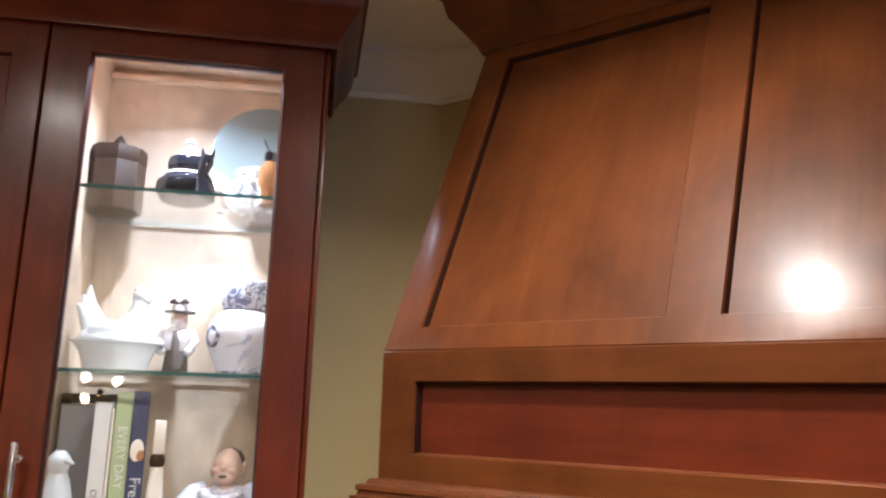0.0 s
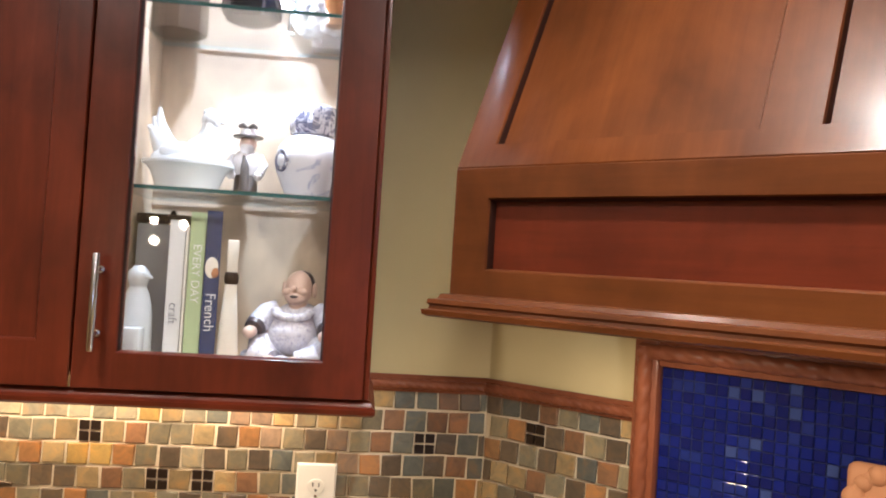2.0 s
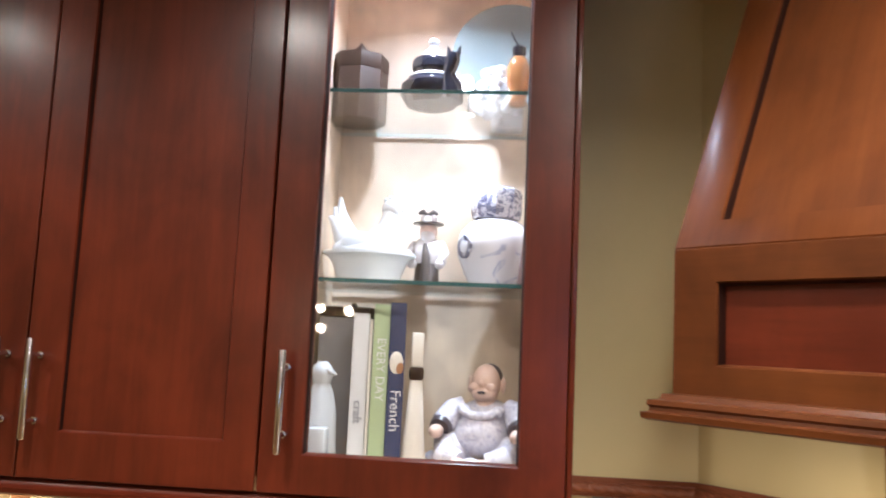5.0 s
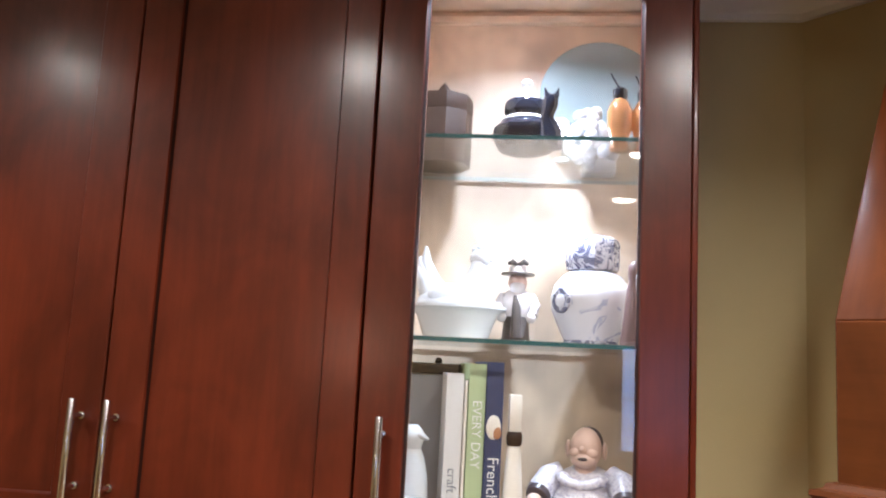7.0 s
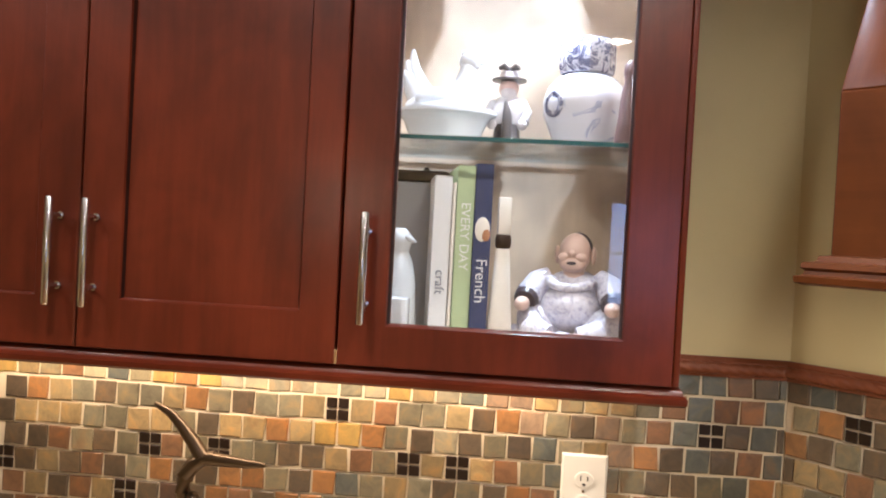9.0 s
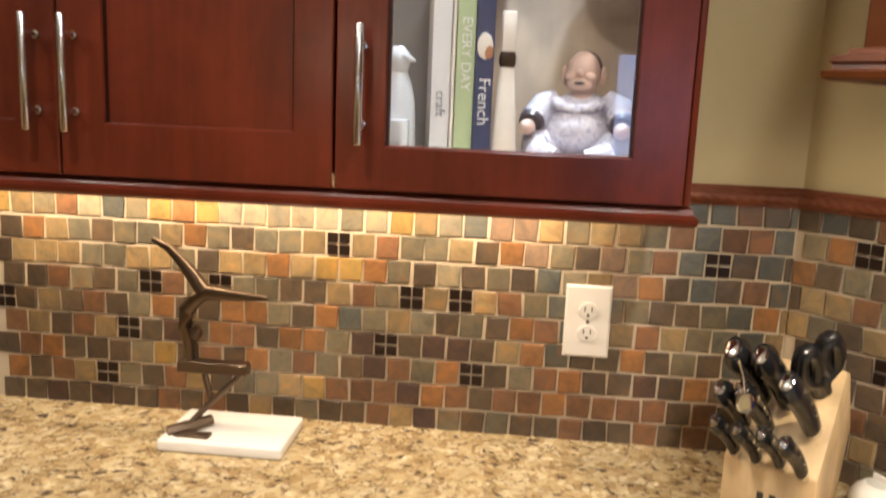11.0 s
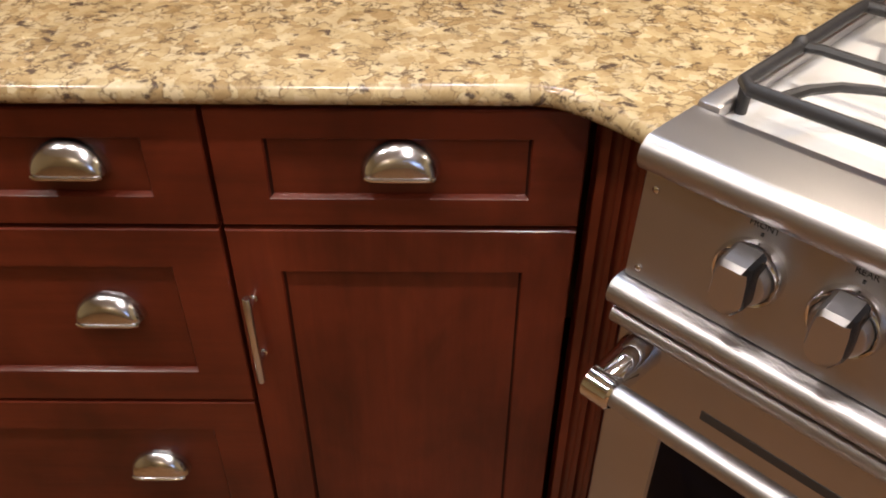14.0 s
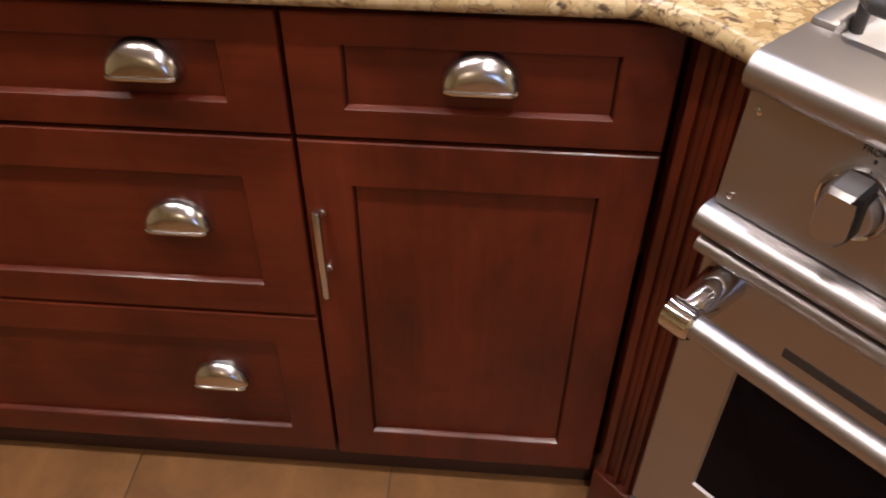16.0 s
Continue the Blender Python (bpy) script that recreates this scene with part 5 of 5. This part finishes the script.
# laughing mouth, hair at the back of the crown
ball(bm, (0, -0.0285, 0.1250), 0.0060, 12, (1.3, 0.35, 0.5))
ball(bm, (0.002, 0.009, 0.147), 0.0262, 16, (0.90, 0.88, 0.98))
tone_from(2)
sf = statue("seated_figurine", bm, [ROBE, SKIN, DARKCER], "seated laughing ceramic figurine in pale patterned robe", "figurine")
for p, k in zip(sf.data.polygons, tint):
    p.material_index = k
sf.matrix_world = Matrix.Translation((-0.388, -0.165, SB)) @ Matrix.Rotation(radians(-14), 4, "Z") @ Matrix.Scale(1.02, 4)

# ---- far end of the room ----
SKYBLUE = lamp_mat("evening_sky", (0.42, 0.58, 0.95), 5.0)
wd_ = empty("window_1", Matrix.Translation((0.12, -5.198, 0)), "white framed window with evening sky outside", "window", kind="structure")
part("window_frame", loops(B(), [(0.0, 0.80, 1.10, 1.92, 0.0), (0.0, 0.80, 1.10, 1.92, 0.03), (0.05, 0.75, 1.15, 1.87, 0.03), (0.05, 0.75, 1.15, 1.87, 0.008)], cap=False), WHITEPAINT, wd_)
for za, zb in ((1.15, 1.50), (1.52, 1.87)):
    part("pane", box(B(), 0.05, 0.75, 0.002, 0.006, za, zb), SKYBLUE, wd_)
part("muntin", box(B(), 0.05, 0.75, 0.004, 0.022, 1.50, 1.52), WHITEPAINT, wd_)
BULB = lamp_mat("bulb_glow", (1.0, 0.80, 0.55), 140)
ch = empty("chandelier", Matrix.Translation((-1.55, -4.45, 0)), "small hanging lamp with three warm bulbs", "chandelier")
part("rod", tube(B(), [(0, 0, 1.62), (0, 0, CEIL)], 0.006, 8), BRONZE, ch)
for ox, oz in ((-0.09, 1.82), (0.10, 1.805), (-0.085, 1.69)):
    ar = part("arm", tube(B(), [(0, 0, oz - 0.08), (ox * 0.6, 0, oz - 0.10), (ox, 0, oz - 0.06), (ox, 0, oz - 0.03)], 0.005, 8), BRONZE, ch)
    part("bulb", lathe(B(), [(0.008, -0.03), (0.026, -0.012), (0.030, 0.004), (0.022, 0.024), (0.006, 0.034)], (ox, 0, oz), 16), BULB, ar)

# ---- relief ornament on the mosaic ----
bm = B()
rnd = random.Random(12)
box(bm, 0.697, 0.903, -0.040, -0.009, 1.155, 1.366, 0.014, 3)
for i in range(34):
    a = i / 34 * 2 * math.pi
    ball(bm, (0.80 + 0.094 * math.copysign(abs(math.cos(a)) ** 0.6, math.cos(a)), -0.036, 1.262 + 0.096 * math.copysign(abs(math.sin(a)) ** 0.6, math.sin(a))), rnd.uniform(0.010, 0.019), 10, (1, 0.8, 1))
for i in range(26):
    a = rnd.uniform(0, 6.28)
    rr = rnd.uniform(0.03, 0.085)
    ball(bm, (0.80 + rr * math.cos(a), -0.046, 1.262 + rr * math.sin(a)), rnd.uniform(0.010, 0.020), 10, (1, 0.7, 1))
ro = finish("relief_ornament", bm, TERRACOTTA)
ro.matrix_world = DIAG
tagged(ro, "terracotta relief ornament set on the blue mosaic", "ornament")

# ---- mosaic panel: cobalt glass tiles ----
mo = tagged(finish("mosaic_panel", box(B(), NX0 + 0.044, NX1 - 0.044, -0.0085, 0.0, 0.935, NZT - 0.044), NAVYGROUT), "cobalt blue glass mosaic panel behind the range", "mosaic")
mo.matrix_world = DIAG


def tile_mesh(name, w, h, d, material, j=0.0, seed=0):
    r = random.Random(seed)
    q = lambda: r.uniform(-j, j)
    bm = B()
    o = [(-w / 2 + q(), -h / 2 + q()), (w / 2 + q(), -h / 2 + q()), (w / 2 + q(), h / 2 + q()), (-w / 2 + q(), h / 2 + q())]
    e = min(w, h) * 0.055
    lay = []
    for k, y in ((1.0, 0.0), (1.0, -d * 0.7), (1 - 2 * e / min(w, h), -d)):
        lay.append([bm.verts.new((x * k, y + (q() if k < 1 else 0), z * k)) for x, z in o])
    for a, b in zip(lay, lay[1:]):
        for i in range(4):
            n = (i + 1) % 4
            bm.faces.new((a[i], a[n], b[n], b[i]))
    bm.faces.new(lay[-1])
    bmesh.ops.recalc_face_normals(bm, faces=bm.faces)
    me = bpy.data.meshes.new(name)
    bm.to_mesh(me)
    bm.free()
    me.materials.append(material)
    return me


GT = 0.0198
gmesh = [tile_mesh("glass_tile", 0.0178, 0.0178, 0.003, COBALT, 0.0004, k) for k in range(4)]
rnd = random.Random(21)
far_v, far_f = [], []
gz, row = NZT - 0.046 - GT / 2, 0
while gz > 0.95:
    gx = NX0 + 0.046 + GT / 2
    while gx < NX1 - 0.046 - GT / 2:
        if gz > 1.30 and gx < 0.99 or gz > 1.22 and gx < 0.70:
            t = new("glass_tile", gmesh[rnd.randrange(4)])
            t.parent = mo
            t.matrix_local = pose(gx, -0.0085, gz, rnd.uniform(-2.2, 2.2), 0, rnd.uniform(-2.2, 2.2))
        else:
            k = len(far_v)
            a, d = 0.0086, rnd.uniform(0.0024, 0.0032)
            far_v += [(gx - a, -0.0085, gz - a), (gx + a, -0.0085, gz - a), (gx + a, -0.0085, gz + a), (gx - a, -0.0085, gz + a)]
            far_v += [(x, y - d, z) for x, y, z in far_v[k:k + 4]]
            far_f += [(k + 4, k + 5, k + 6, k + 7), (k, k + 1, k + 5, k + 4), (k + 1, k + 2, k + 6, k + 5), (k + 2, k + 3, k + 7, k + 6), (k + 3, k, k + 4, k + 7)]
        gx += GT
    gz -= GT
me = bpy.data.meshes.new("glass_tiles_lower")
me.from_pydata(far_v, [], far_f)
me.materials.append(COBALT)
ob = new("glass_tiles_lower", me)
ob.parent = mo
tagged(ob, kind="stuff")

# ---- slate backsplash ----
bs = tagged(finish("backsplash_north", box(B(), -1.52, 0.0, -0.0045, 0.0, CT - 0.002, 1.364), GROUT), "slate mosaic tile backsplash in greys, tans and rusts", "backsplash", kind="structure")
bd = finish("backsplash_diagonal", box(B(), 0.002, NX0, -0.0025, 0.0, CT - 0.002, 1.364), GROUT)
bd.matrix_world = DIAG
tagged(bd, "slate mosaic tile backsplash in greys, tans and rusts", "backsplash", kind="structure")
PW, PH = 0.0443, 0.0454
smesh = {k: [tile_mesh("slate_tile", 0.0402, 0.0410, 0.0042, m, 0.0014, 40 + n) for n in range(5)] for k, m in SLATES.items()}
dmesh = tile_mesh("metal_inset", 0.0185, 0.0185, 0.0050, DECO, 0.0004, 3)
rnd = random.Random(77)
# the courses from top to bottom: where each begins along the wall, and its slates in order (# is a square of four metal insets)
# the kinds run from paler at the top to darker at the bottom
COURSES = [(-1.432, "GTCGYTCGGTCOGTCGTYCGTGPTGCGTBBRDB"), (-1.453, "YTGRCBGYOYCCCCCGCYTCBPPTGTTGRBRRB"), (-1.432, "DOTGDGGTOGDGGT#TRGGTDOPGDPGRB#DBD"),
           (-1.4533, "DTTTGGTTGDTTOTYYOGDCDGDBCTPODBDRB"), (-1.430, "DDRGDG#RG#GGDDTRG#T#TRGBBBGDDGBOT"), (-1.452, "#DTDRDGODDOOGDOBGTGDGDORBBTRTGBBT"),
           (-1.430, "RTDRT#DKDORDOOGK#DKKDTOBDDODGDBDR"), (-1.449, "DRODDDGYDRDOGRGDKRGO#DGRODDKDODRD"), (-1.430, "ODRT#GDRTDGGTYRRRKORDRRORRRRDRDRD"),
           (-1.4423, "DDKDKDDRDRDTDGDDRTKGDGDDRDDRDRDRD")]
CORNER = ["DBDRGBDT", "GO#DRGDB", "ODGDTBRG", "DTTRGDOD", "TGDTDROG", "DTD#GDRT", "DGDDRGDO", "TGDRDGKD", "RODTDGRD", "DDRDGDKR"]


def lay(parent, a0, a1, row, start, kinds):
    zc = 1.324 - PH * (row - 0.5) if row else 1.345
    for n, kind in enumerate(kinds):
        l, r = max(start + n * PW, a0), min(start + (n + 1) * PW, a1)
        if r - l < 0.010:
            continue
        cx = (l + r) / 2
        if kind == "#":
            for ox in (-0.0108, 0.0108):
                for oz in (-0.0112, 0.0112):
                    t = new("metal_inset", dmesh)
                    t.parent = parent
                    t.matrix_local = pose(cx + ox, -0.0035, zc + oz)
            continue
        t = new("slate_tile", rnd.choice(smesh[kind]))
        t.parent = parent
        t.matrix_local = pose(cx + rnd.uniform(-0.0008, 0.0008), -0.0035, zc + rnd.uniform(-0.0008, 0.0008), rnd.uniform(-1.4, 1.4), rnd.uniform(-1.6, 1.6), rnd.uniform(-1.8, 1.8)) \
            @ Matrix.Diagonal(((r - l) / PW, rnd.uniform(0.8, 1.3), 0.86 if row == 0 else 1, 1))


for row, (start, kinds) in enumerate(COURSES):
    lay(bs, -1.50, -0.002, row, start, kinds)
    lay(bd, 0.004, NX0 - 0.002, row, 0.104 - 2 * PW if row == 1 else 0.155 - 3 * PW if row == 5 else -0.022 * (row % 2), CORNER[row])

# ---- floor tiles ----
fmesh = tile_mesh("floor_tile", 0.448, 0.448, 0.0045, FLOORMAT, 0.0, 5)
for i in range(-7, 3):
    for j in range(0, 11):
        t = new("floor_tile", fmesh)
        t.parent = fl
        t.matrix_local = pose(i * 0.4525 + 0.05, -0.35 - j * 0.4525, -0.0045, -90, 0, 0)
